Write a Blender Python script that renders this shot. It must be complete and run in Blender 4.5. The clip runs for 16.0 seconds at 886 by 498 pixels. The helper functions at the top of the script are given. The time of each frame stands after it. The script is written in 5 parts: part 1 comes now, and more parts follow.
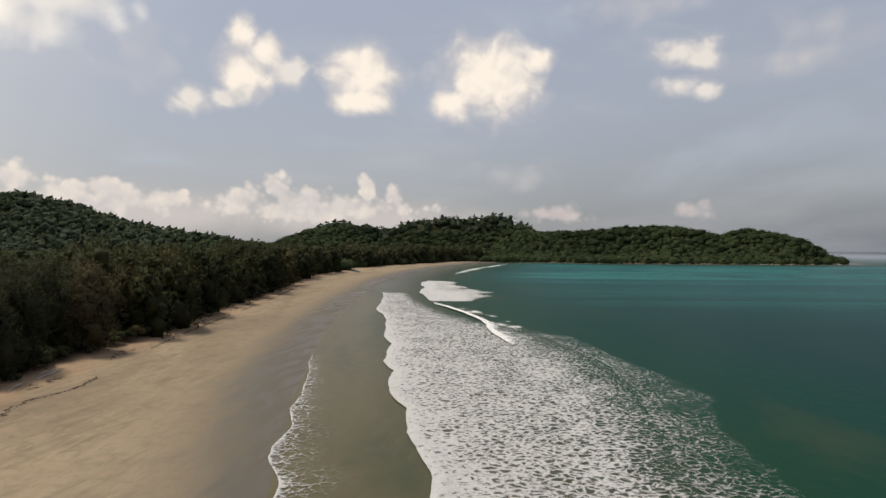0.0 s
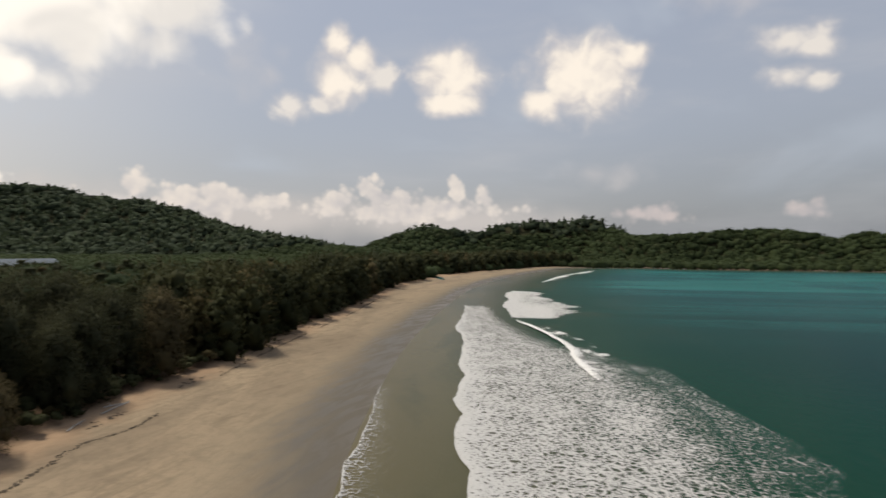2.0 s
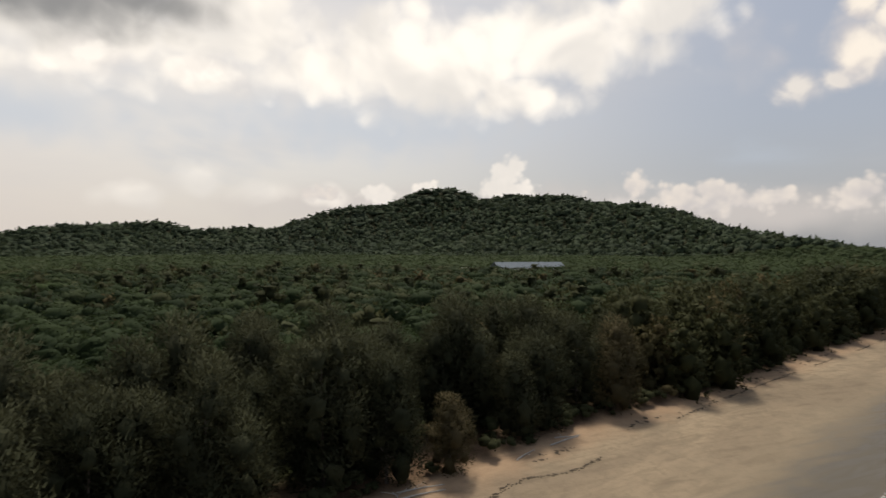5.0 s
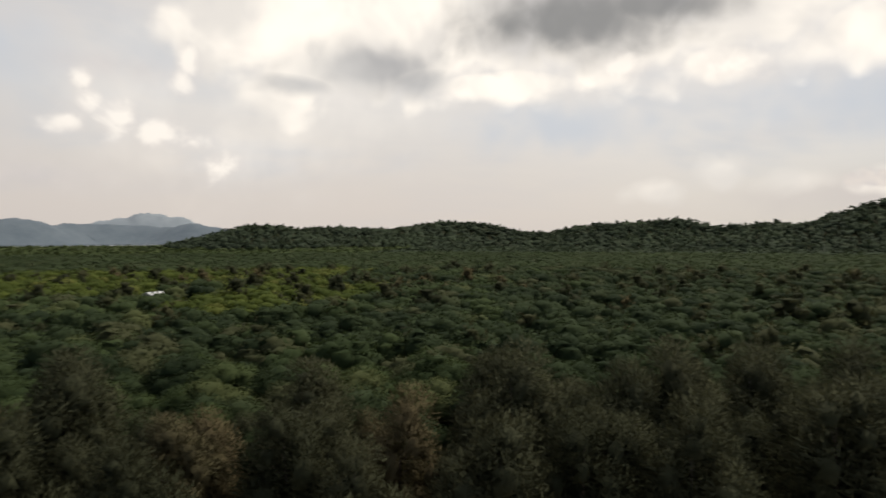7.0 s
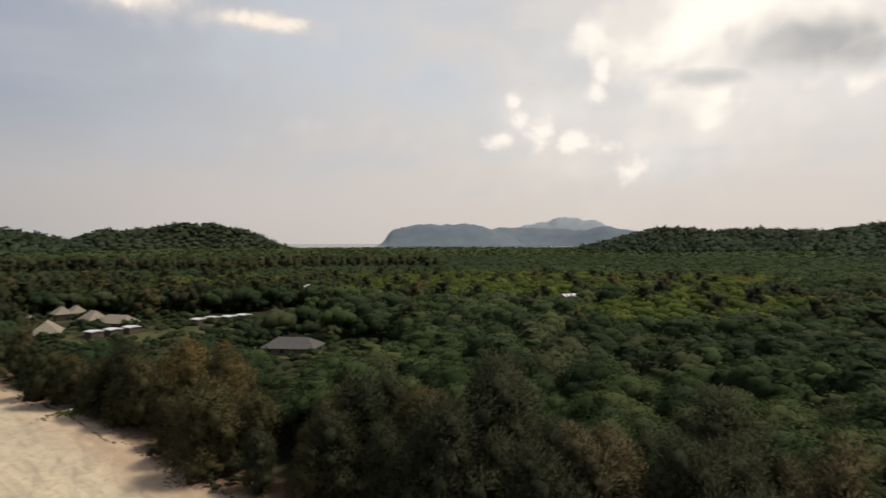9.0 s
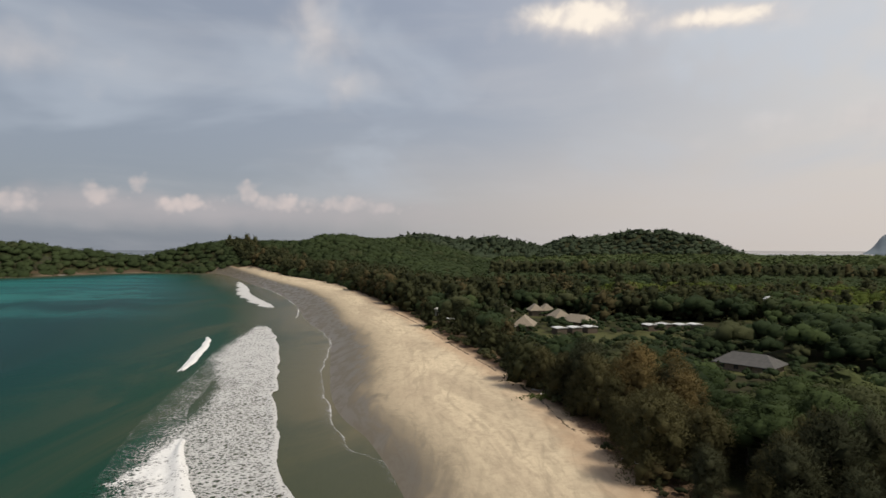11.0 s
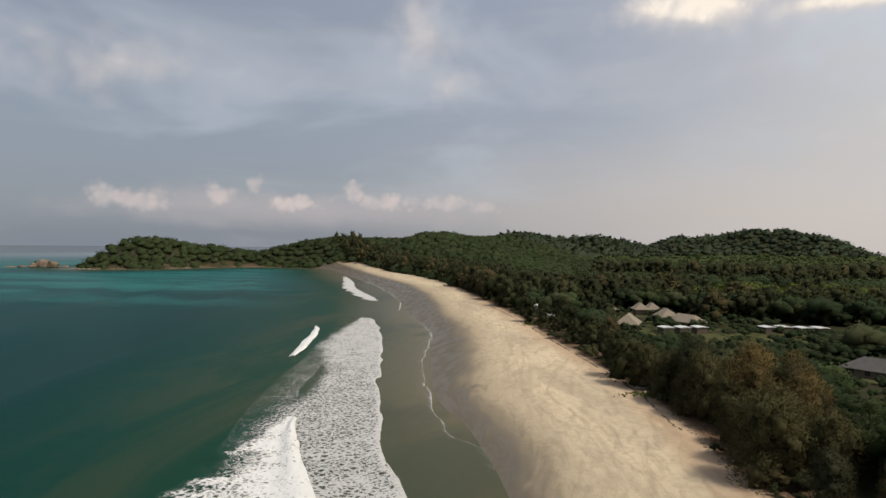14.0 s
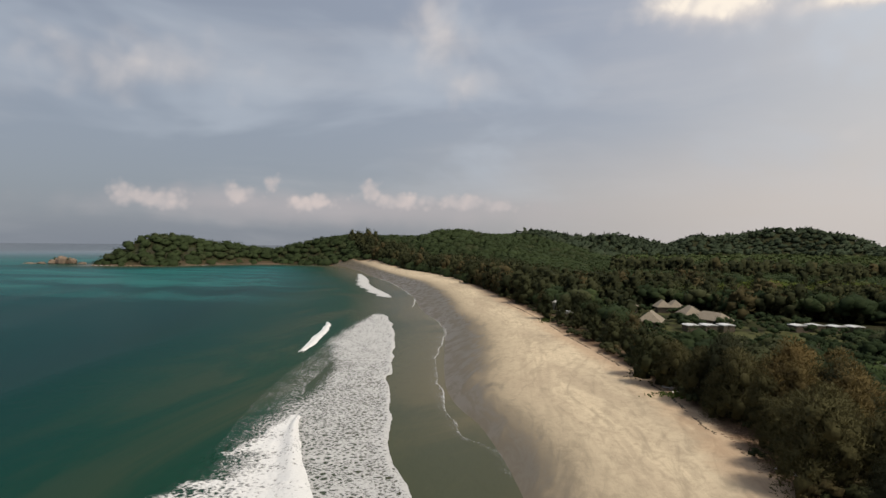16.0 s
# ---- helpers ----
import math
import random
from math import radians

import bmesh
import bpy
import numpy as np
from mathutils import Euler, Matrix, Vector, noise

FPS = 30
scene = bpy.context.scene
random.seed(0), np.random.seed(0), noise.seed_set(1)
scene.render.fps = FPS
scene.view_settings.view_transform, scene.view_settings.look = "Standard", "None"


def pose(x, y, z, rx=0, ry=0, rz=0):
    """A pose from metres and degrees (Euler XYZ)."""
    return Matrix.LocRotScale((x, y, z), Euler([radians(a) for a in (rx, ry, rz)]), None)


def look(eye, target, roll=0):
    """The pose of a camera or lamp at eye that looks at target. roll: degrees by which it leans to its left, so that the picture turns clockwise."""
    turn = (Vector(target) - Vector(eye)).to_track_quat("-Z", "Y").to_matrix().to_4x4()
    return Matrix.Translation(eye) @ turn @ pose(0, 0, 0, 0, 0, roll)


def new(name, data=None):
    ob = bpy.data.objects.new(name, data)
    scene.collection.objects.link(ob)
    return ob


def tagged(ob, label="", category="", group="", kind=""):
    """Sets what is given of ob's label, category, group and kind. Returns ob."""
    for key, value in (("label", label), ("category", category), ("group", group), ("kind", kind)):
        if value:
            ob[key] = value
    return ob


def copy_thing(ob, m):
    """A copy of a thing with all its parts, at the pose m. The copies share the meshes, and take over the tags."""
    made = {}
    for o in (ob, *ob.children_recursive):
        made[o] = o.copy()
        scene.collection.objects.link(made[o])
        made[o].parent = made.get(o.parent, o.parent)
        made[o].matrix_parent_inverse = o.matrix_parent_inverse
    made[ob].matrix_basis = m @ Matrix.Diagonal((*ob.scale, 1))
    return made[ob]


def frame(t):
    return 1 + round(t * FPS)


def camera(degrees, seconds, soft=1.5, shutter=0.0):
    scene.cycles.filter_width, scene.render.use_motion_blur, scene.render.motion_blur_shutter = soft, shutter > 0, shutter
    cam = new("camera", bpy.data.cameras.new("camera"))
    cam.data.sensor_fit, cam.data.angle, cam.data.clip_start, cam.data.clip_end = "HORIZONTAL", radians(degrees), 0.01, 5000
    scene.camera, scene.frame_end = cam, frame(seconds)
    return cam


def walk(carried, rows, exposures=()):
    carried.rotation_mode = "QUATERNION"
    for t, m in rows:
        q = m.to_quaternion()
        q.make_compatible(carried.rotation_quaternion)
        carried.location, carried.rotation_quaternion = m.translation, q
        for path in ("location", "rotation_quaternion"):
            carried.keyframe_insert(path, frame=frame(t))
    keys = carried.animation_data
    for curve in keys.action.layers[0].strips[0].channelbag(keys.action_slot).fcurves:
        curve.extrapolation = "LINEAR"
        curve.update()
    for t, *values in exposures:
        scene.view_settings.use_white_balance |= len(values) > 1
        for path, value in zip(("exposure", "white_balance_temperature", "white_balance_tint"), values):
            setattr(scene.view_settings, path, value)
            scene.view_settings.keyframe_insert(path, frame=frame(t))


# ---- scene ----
LENS = 71.9


def eye(x, y, z, yaw, pitch, roll):
    """A camera pose from a place, a heading to the left of +y, a pitch and a roll, in degrees."""
    a, b = radians(yaw), radians(pitch)
    d = Vector((-math.sin(a) * math.cos(b), math.cos(a) * math.cos(b), math.sin(b)))
    return look((x, y, z), Vector((x, y, z)) + d * 50, roll)


cam = camera(LENS, 16.0, soft=1.5, shutter=0.25)
walk(cam, [
    (0, eye(0.00, 0.00, 18.88, 0.01, -0.25, 0.38)),
    (0.5, eye(0.58, 1.75, 19.90, 0.05, -0.20, 0.37)),
    (1, eye(1.07, 3.81, 20.95, 0.06, -0.19, 0.29)),
    (1.5, eye(1.59, 6.02, 22.13, 0.48, -0.16, 0.40)),
    (2, eye(2.13, 8.17, 23.11, 8.39, -0.21, 0.42)),
    (2.5, eye(2.76, 10.44, 24.07, 20.47, -0.34, 0.43)),
    (3, eye(2.65, 12.72, 24.82, 24.04, -0.44, 0.46)),
    (3.5, eye(2.53, 14.79, 25.60, 29.58, -0.54, 0.53)),
    (3.7, eye(2.50, 15.53, 25.90, 32.41, -0.56, 0.49)),
    (5.8, eye(2.00, 21.70, 29.27, 66.92, -0.79, 0.10)),
    (6, eye(1.93, 22.15, 29.70, 70.90, -0.90, 0.10)),
    (6.5, eye(1.70, 22.48, 30.40, 83.96, -1.02, 0.03)),
    (7, eye(1.53, 22.48, 31.07, 98.81, -1.05, -0.07)),
    (7.5, eye(1.19, 22.59, 31.55, 110.51, -0.99, -0.14)),
    (8, eye(1.14, 22.53, 32.02, 117.62, -0.92, -0.02)),
    (8.5, eye(1.01, 22.52, 32.42, 125.77, -0.89, -0.02)),
    (9, eye(1.03, 22.75, 32.92, 135.87, -0.85, -0.05)),
    (9.5, eye(1.11, 22.73, 33.27, 147.86, -0.80, -0.04)),
    (10, eye(1.05, 22.95, 33.55, 159.79, -0.71, -0.05)),
    (10.2, eye(1.13, 23.06, 33.64, 164.24, -0.69, -0.01)),
    (12.3, eye(1.19, 25.55, 32.83, 183.20, -0.17, 0.22)),
    (12.5, eye(1.31, 25.80, 32.83, 183.51, -0.20, 0.29)),
    (13, eye(1.50, 26.07, 32.83, 184.43, -0.25, 0.40)),
    (13.5, eye(1.53, 25.46, 32.50, 185.15, -0.33, 0.47)),
    (14, eye(1.28, 24.48, 31.84, 185.84, -0.42, 0.53)),
    (14.5, eye(1.31, 23.49, 31.44, 186.40, -0.48, 0.54)),
    (15, eye(1.44, 21.75, 30.89, 186.80, -0.48, 0.62)),
    (15.5, eye(1.46, 19.75, 30.48, 187.12, -0.52, 0.61)),
    (16, eye(1.54, 17.41, 30.00, 187.35, -0.52, 0.65)),
])
scene.view_settings.exposure = 0.0

# ---- world, sun ----
SUN_AZ, SUN_EL = 54.0, 58.0


class Nodes:
    """Short hand for wiring shader nodes."""

    def __init__(self, tree):
        self.tree = tree

    def add(self, kind):
        return self.tree.nodes.new(kind)

    def link(self, a, b):
        self.tree.links.new(a, b)

    def put(self, socket, value):
        if isinstance(value, bpy.types.NodeSocket):
            self.link(value, socket)
        else:
            socket.default_value = value

    def math(self, op, a, b=0.0, c=0.0, clamp=False):
        n = self.add("ShaderNodeMath")
        n.operation, n.use_clamp = op, clamp
        for k, v in enumerate((a, b, c)):
            self.put(n.inputs[k], v)
        return n.outputs[0]

    def vec(self, op, a, b=(0, 0, 0), c=(0, 0, 0)):
        n = self.add("ShaderNodeVectorMath")
        n.operation = op
        for k, v in enumerate((a, b, c)):
            self.put(n.inputs[k], v)
        return n.outputs["Value" if op in ("LENGTH", "DOT_PRODUCT") else "Vector"]

    def noise(self, vector, scale, detail=4.0, rough=0.55, distortion=0.0):
        n = self.add("ShaderNodeTexNoise")
        if vector is not None:
            self.link(vector, n.inputs["Vector"])
        n.inputs["Scale"].default_value, n.inputs["Detail"].default_value = scale, detail
        n.inputs["Roughness"].default_value, n.inputs["Distortion"].default_value = rough, distortion
        return n.outputs["Fac"]

    def span(self, value, a, b, c=0.0, d=1.0, smooth=True):
        n = self.add("ShaderNodeMapRange")
        n.interpolation_type = "SMOOTHSTEP" if smooth else "LINEAR"
        for k, v in enumerate((value, a, b, c, d)):
            self.put(n.inputs[k], v)
        return n.outputs[0]

    def mix(self, fac, a, b, blend="MIX"):
        n = self.add("ShaderNodeMix")
        n.data_type, n.blend_type = "RGBA", blend
        self.put(n.inputs[0], fac)
        for k, v in ((6, a), (7, b)):
            self.put(n.inputs[k], (*v, 1) if isinstance(v, tuple) and len(v) == 3 else v)
        return n.outputs[2]

    def ramp(self, fac, stops):
        n = self.add("ShaderNodeValToRGB")
        self.put(n.inputs[0], fac)
        el = n.color_ramp.elements
        for k, (at, col) in enumerate(stops):
            e = el[k] if k < 2 else el.new(at)
            e.position, e.color = at, (*col, 1)
        return n.outputs[0]


def build_world():
    world = bpy.data.worlds.new("sky")
    scene.world = world
    world.use_nodes = True
    n = Nodes(world.node_tree)
    world.node_tree.nodes.clear()
    way = n.add("ShaderNodeTexCoord").outputs["Generated"]
    sky = n.add("ShaderNodeTexSky")
    sky.sky_type, sky.sun_disc = "NISHITA", False
    sky.sun_elevation, sky.sun_rotation, sky.dust_density = radians(SUN_EL), radians(-SUN_AZ), 3.0
    xyz = n.add("ShaderNodeSeparateXYZ")
    n.link(way, xyz.inputs[0])
    x, y, z = xyz.outputs
    el = n.math("MULTIPLY", n.math("ARCSINE", z), 57.29578)
    az = n.math("MULTIPLY_ADD", n.math("ARCTAN2", n.math("MULTIPLY", y, -1), n.math("MULTIPLY", x, -1)), 57.29578, 90)
    flat = n.add("ShaderNodeCombineXYZ")
    n.link(az, flat.inputs[0]), n.link(el, flat.inputs[1])
    flat = flat.outputs[0]
    # billows: lumpy fields in degrees, and how they fall off upwards
    def knobs(at, scale):
        v = n.add("ShaderNodeTexVoronoi")
        v.feature = "SMOOTH_F1"
        n.link(at, v.inputs["Vector"])
        v.inputs["Scale"].default_value, v.inputs["Smoothness"].default_value = scale, 0.25
        return v.outputs["Distance"]

    lumps = n.noise(flat, 0.30, 3, 0.5, 0.2)
    above = n.noise(n.vec("ADD", flat, (0.25, 0.55, 0)), 0.30, 3, 0.5, 0.2)
    fine = n.noise(flat, 0.9, 4, 0.55)
    heap = n.math("MULTIPLY_ADD", knobs(flat, 0.62), -0.75, n.math("MULTIPLY_ADD", knobs(flat, 1.7), -0.38, 0.46))
    warp = n.math("ADD", n.math("MULTIPLY_ADD", n.math("SUBTRACT", fine, 0.5), 0.30, heap), n.math("MULTIPLY", n.math("SUBTRACT", lumps, 0.5), 0.55))
    even = n.math("MULTIPLY_ADD", knobs(flat, 0.42), -0.5, n.math("MULTIPLY_ADD", n.noise(flat, 0.30, 4, 0.45, 0.3), 1.0, -0.26))
    billow = n.math("SUBTRACT", lumps, above)

    def field(puffs):
        out = None
        for a, e, ra, re in puffs:
            r = n.vec("LENGTH", n.vec("MULTIPLY_ADD", flat, (1 / ra, 1 / re, 0), (-a / ra, -e / re, 0)))
            out = r if out is None else n.math("MINIMUM", out, r)
        return n.math("SUBTRACT", 1.0, out)

    # smooth cumulus: broad swelling heads, softened edges, and how far they stand over what lies above them
    swell = n.noise(flat, 0.36, 3.5, 0.5, 0.35)
    puffy = n.math("MULTIPLY_ADD", n.math("SUBTRACT", swell, 0.5), 1.7, n.math("MULTIPLY_ADD", heap, 0.24, n.math("MULTIPLY", n.math("SUBTRACT", fine, 0.5), 0.22)))
    topside = n.math("SUBTRACT", swell, n.noise(n.vec("ADD", flat, (0.35, 0.75, 0)), 0.36, 3.5, 0.5, 0.35))

    def density(puffs, rag, colour):
        return n.math("MULTIPLY_ADD", warp if colour in ("low", "rose", "tower") else puffy if colour in ("white", "puff") else even, rag, field(puffs))

    # the clear sky: pale blue seen through a thin veil, warm and hazy low down
    veil = n.ramp(n.span(el, 0, 40, 0, 1, False), [(0.0, (0.41, 0.42, 0.44)), (0.10, (0.45, 0.45, 0.47)), (0.25, (0.435, 0.46, 0.515)), (0.6, (0.41, 0.45, 0.54)), (1.0, (0.40, 0.44, 0.54))])
    side = n.vec("DOT_PRODUCT", way, tuple(Vector((-math.sin(radians(95)), math.cos(radians(95)), 0))))
    veil = n.mix(n.math("MULTIPLY", n.span(side, 0.15, -0.6, 0, 0.85), n.span(el, 14, 0)), veil, (0.25, 0.275, 0.315))
    away = n.vec("DOT_PRODUCT", way, tuple(Vector((-math.sin(radians(232)), math.cos(radians(232)), 0))))
    veil = n.mix(n.span(away, 0.35, 1.0, 0, 0.75), veil, (0.29, 0.325, 0.385))
    glow = n.span(n.vec("DOT_PRODUCT", way, tuple(Vector((-0.89, -0.15, 0.41)))), 0.27, 1.0)
    veil = n.mix(glow, veil, (0.94, 0.865, 0.775))
    base = n.mix(0.72, n.mix(1.0, sky.outputs[0], (0.085, 0.085, 0.085), "MULTIPLY"), veil)
    warm = n.vec("DOT_PRODUCT", way, tuple(Vector((-math.sin(radians(128)), math.cos(radians(128)), 0))))
    base = n.mix(n.math("MULTIPLY", n.span(warm, 0.35, 0.95, 0, 0.6), n.span(el, 13, 2.5)), base, (0.66, 0.585, 0.54))
    streaks = n.noise(n.vec("MULTIPLY", flat, (0.035, 0.16, 0)), 1.0, 5, 0.55, 0.25)
    base = n.mix(n.span(streaks, 0.45, 0.74, 0, 0.28), base, (0.59, 0.58, 0.59))
    gaps = n.noise(n.vec("MULTIPLY", flat, (0.045, 0.10, 0)), 1.0, 4, 0.5, 0.5)
    base = n.mix(n.math("MULTIPLY", n.span(gaps, 0.50, 0.68, 0, 0.45), n.span(el, 3, 8)), base, (0.50, 0.55, 0.62))
    # clouds, bank by bank: azimuth and elevation of each puff, and its half sizes
    cream, shade = (0.99, 0.89, 0.77), (0.66, 0.615, 0.60)
    broad = n.noise(flat, 0.16, 3, 0.5)
    lit = n.span(n.math("ADD", n.math("MULTIPLY", heap, 0.12), n.math("MULTIPLY_ADD", billow, 0.8, n.math("MULTIPLY_ADD", fine, 0.12, n.math("MULTIPLY", broad, 0.7)))), 0.20, 0.62)
    calm = n.span(n.noise(flat, 0.13, 3, 0.5, 0.4), 0.34, 0.66)
    for puffs, rag, soft, colour, most in CLOUDS:
        tone = {"blue": (0.545, 0.60, 0.675), "white": cream, "puff": cream, "bright": n.mix(calm, (0.84, 0.79, 0.73), (1.16, 1.07, 0.95)), "dark": n.mix(calm, (0.24, 0.24, 0.24), (0.36, 0.355, 0.35)), "grey": n.mix(calm, (0.36, 0.36, 0.37), (0.56, 0.55, 0.54)),
                "rose": n.mix(lit, (0.52, 0.48, 0.48), (0.70, 0.60, 0.565)), "tower": n.mix(lit, (0.86, 0.80, 0.73), (1.0, 0.92, 0.83)), "veil": n.mix(lit, (0.60, 0.565, 0.56), (0.72, 0.66, 0.63)), "pink": (0.50, 0.45, 0.455), "haze": (0.64, 0.585, 0.55), "low": n.mix(lit, (0.60, 0.56, 0.55), (0.90, 0.80, 0.70))}[colour]
        dense = density(puffs, rag, colour)
        if colour in ("white", "puff"):
            tone = n.mix(n.span(n.math("MULTIPLY_ADD", topside, 1.2, dense), 0.0, 0.85), shade if colour == "white" else (0.80, 0.74, 0.69), cream if colour == "white" else (1.08, 1.0, 0.90))
        base = n.mix(n.math("MULTIPLY", n.span(dense, soft * -0.3, soft), most), base, tone)
    back = n.add("ShaderNodeBackground")
    n.link(base, back.inputs[0])
    back.inputs[1].default_value = 1.0
    n.link(back.outputs[0], n.add("ShaderNodeOutputWorld").inputs[0])


def sun_way():
    a, b = radians(SUN_AZ), radians(SUN_EL)
    return Vector((-math.sin(a) * math.cos(b), math.cos(a) * math.cos(b), math.sin(b)))


BEACH_CUMULUS = [(-4.4, 15.3, 5.9, 4.3), (-0.8, 13.1, 2.6, 1.9), (-8.6, 16.6, 2.0, 1.5), (7.7, 15.6, 4.3, 3.0), (7.7, 13.2, 3.6, 1.5), (18.2, 15.0, 2.9, 2.8),
                 (18.1, 18.0, 1.5, 2.2), (16.4, 16.9, 2.0, 1.7), (163.6, 20.1, 6.6, 1.9), (152.0, 18.9, 6, 1.1)]
THIN = [(132.0, 4.9, 4.0, 1.1), (140, 9.5, 9, 1.6), (128, 14, 8, 1.2), (26.1, 15.7, 2.4, 2.0), (-30.7, 15.1, 2.2, 1.1), (-31.5, 17.3, 2.0, 1.3), (-18.1, 20.6, 5.2, 1.3), (-6.1, 6.7, 3.7, 1.1), (147.5, 18.2, 3.2, 1.2),
        (159.8, 19.0, 7.9, 1.2), (188.1, 19.1, 3.4, 3.4), (185.9, 14.8, 2.3, 1.5), (213.9, 14.5, 7.0, 2.2)]
NORTH_BANK = [(12, 3.3, 12, 1.3), (30, 3.5, 10, 1.3), (34.9, 5.0, 1.4, 1.5), (32.0, 4.2, 2.1, 1.3), (28.8, 4.4, 2.4, 1.3), (24.1, 3.9, 2.0, 1.2), (18.2, 4.1, 2.6, 1.5), (15.2, 5.2, 1.4, 1.5), (12.8, 4.3, 3.2, 1.2),
              (7.1, 5.3, 1.0, 1.5), (4.5, 4.7, 1.1, 1.2), (8.7, 3.7, 3.3, 1.1), (35.1, 5.1, 1.4, 1.4), (54.2, 4.8, 1.5, 1.0), (58.8, 4.3, 2.2, 1.0), (63.8, 4.3, 2.4, 1.0)]
SMALL = [(14.1, 15.3, 1.7, 1.9), (22.4, 12.4, 2.7, 1.4), (20.0, 12.8, 2.0, 1.1), (-21.1, 16.6, 3.5, 1.5), (-22.6, 16.0, 2.2, 1.1), (-21.0, 13.9, 2.3, 1.2), (-23.0, 13.4, 1.6, 0.8)]
SOUTH_HAZE = [(196, 3.0, 24, 1.7), (206, 3.4, 10, 1.5)]
TOWER = [(46.6, 6.4, 1.6, 1.6), (45.8, 7.2, 1.2, 0.9), (47.4, 5.2, 2.0, 1.2), (46.3, 4.6, 2.6, 1.4), (54.2, 4.8, 1.5, 1.0), (58.8, 4.5, 2.2, 1.0)]
LOW_HAZE = [(8, 2.4, 14, 2.0), (26, 2.6, 14, 2.2), (44, 3.0, 14, 2.4), (62, 3.2, 14, 2.4)]
WEST_BANK = [(74.5, 5.4, 2.8, 1.7), (69.3, 4.6, 3.4, 1.3), (79.6, 4.0, 3.2, 1.2), (63.4, 4.2, 2.3, 1.2), (40, 3.2, 6, 1.0), (52, 3.4, 6, 1.0)]
SUN_CLOUD = [(53.8, 16.2, 11.4, 5.0), (41.9, 17.9, 12.8, 4.4), (45.4, 13.4, 6.2, 2.2), (63.4, 15.6, 5.6, 2.9), (33.1, 20.2, 6, 3.4), (58.3, 17.0, 8.6, 4.4), (74.0, 14.7, 4.4, 2.0),
             (84.1, 14.6, 3.6, 1.7), (93.2, 13.9, 9.5, 1.7), (118.2, 17.4, 5.3, 4.2), (121.9, 17.7, 1.9, 2.5), (101.1, 18.4, 3.6, 3.6), (113.5, 12.2, 4.6, 2.5), (72, 18.5, 9, 5), (84, 18, 12, 5.5), (100, 19, 14, 6.5), (112, 18.5, 9, 6)]
SUN_CUMULUS = [(121.9, 13.2, 1.3, 1.3), (121.2, 15.0, 1.3, 1.8), (129.1, 12.6, 1.1, 1.2), (128.8, 11.0, 1.3, 1.6), (130.2, 9.4, 2.0, 1.3), (126.8, 9.7, 2.8, 1.9), (124.0, 8.9, 2.6, 1.6), (121.0, 8.3, 2.4, 1.5), (119.0, 6.2, 2.6, 1.6),
               (73.8, 14.3, 3.2, 1.8), (83.1, 14.9, 3.0, 1.4)]
DARK_BASE = [(86.5, 19.4, 12.0, 4.0), (80.0, 19.8, 8.0, 2.6)]
GREY_BASES = [(106.2, 15.4, 7.9, 2.6), (101.0, 14.2, 4.0, 1.6), (112, 13.6, 4.0, 1.2)]
SOUTH_BANK = [(214.3, 3.7, 1.8, 1.3), (212.3, 3.4, 2.6, 1.0), (205.8, 4.2, 1.8, 1.1), (203.0, 5.3, 1.0, 0.9), (199.2, 3.6, 2.7, 1.0), (194.2, 4.6, 1.4, 1.3), (191.6, 3.8, 3.3, 0.9),
              (185.9, 3.8, 3.9, 0.9), (181.6, 3.5, 2.8, 0.7), (-10.2, 3.0, 3.3, 0.9), (-22.4, 3.1, 2.0, 0.9)]
SUN_HAZE = [(118, 11, 15, 8), (110, 16, 12, 9)]
BLUE_GAPS = [(148, 18, 12, 6), (60, 10.5, 18, 3.2), (88, 10, 10, 2.6), (136, 14.5, 8, 3)]
CLOUDS = [(BLUE_GAPS, 1.0, 1.0, "blue", 0.6), (SUN_HAZE, 0.7, 1.1, "bright", 0.4), (THIN, 2.4, 2.2, "veil", 0.7), (LOW_HAZE, 0.5, 0.9, "haze", 0.8), (WEST_BANK, 1.2, 0.7, "bright", 0.5), (NORTH_BANK, 1.2, 0.45, "low", 0.85), (TOWER, 0.9, 0.35, "tower", 0.85), (SOUTH_HAZE, 0.6, 0.9, "pink", 0.55), (SOUTH_BANK, 1.3, 0.7, "rose", 0.75), (SMALL, 1.0, 0.75, "white", 0.7), (SUN_CLOUD, 1.1, 0.55, "bright", 0.95),
          (GREY_BASES, 0.9, 0.8, "grey", 0.8), (DARK_BASE, 0.8, 0.75, "dark", 0.9), (SUN_CUMULUS, 0.95, 0.9, "puff", 0.8), (BEACH_CUMULUS, 0.55, 0.55, "white", 1.0)]
build_world()

sun = new("sun", bpy.data.lights.new("sun", "SUN"))
sun.data.energy, sun.data.angle, sun.data.color = 3.4, radians(8.0), (1.0, 0.92, 0.80)
sun.matrix_world = look(sun_way() * 200, (0, 0, 0))


# ---- plan ----
def spline(points, closed=False):
    """Evenly refined polyline through points (Catmull-Rom)."""
    p = np.array(points, float)
    q = np.vstack([p[-1:], p, p[:2]]) if closed else np.vstack([2 * p[0] - p[1], p, 2 * p[-1] - p[-2]])
    s = np.linspace(0, 1, 8, endpoint=False)[:, None]
    out = []
    for a, b, c, d in zip(q[:-3], q[1:-2], q[2:-1], q[3:]):
        out.append(0.5 * (2 * b + (c - a) * s + (2 * a - 5 * b + 4 * c - d) * s**2 + (3 * b - a - 3 * c + d) * s**3))
    return np.vstack(out + ([] if closed else [p[-1:]]))


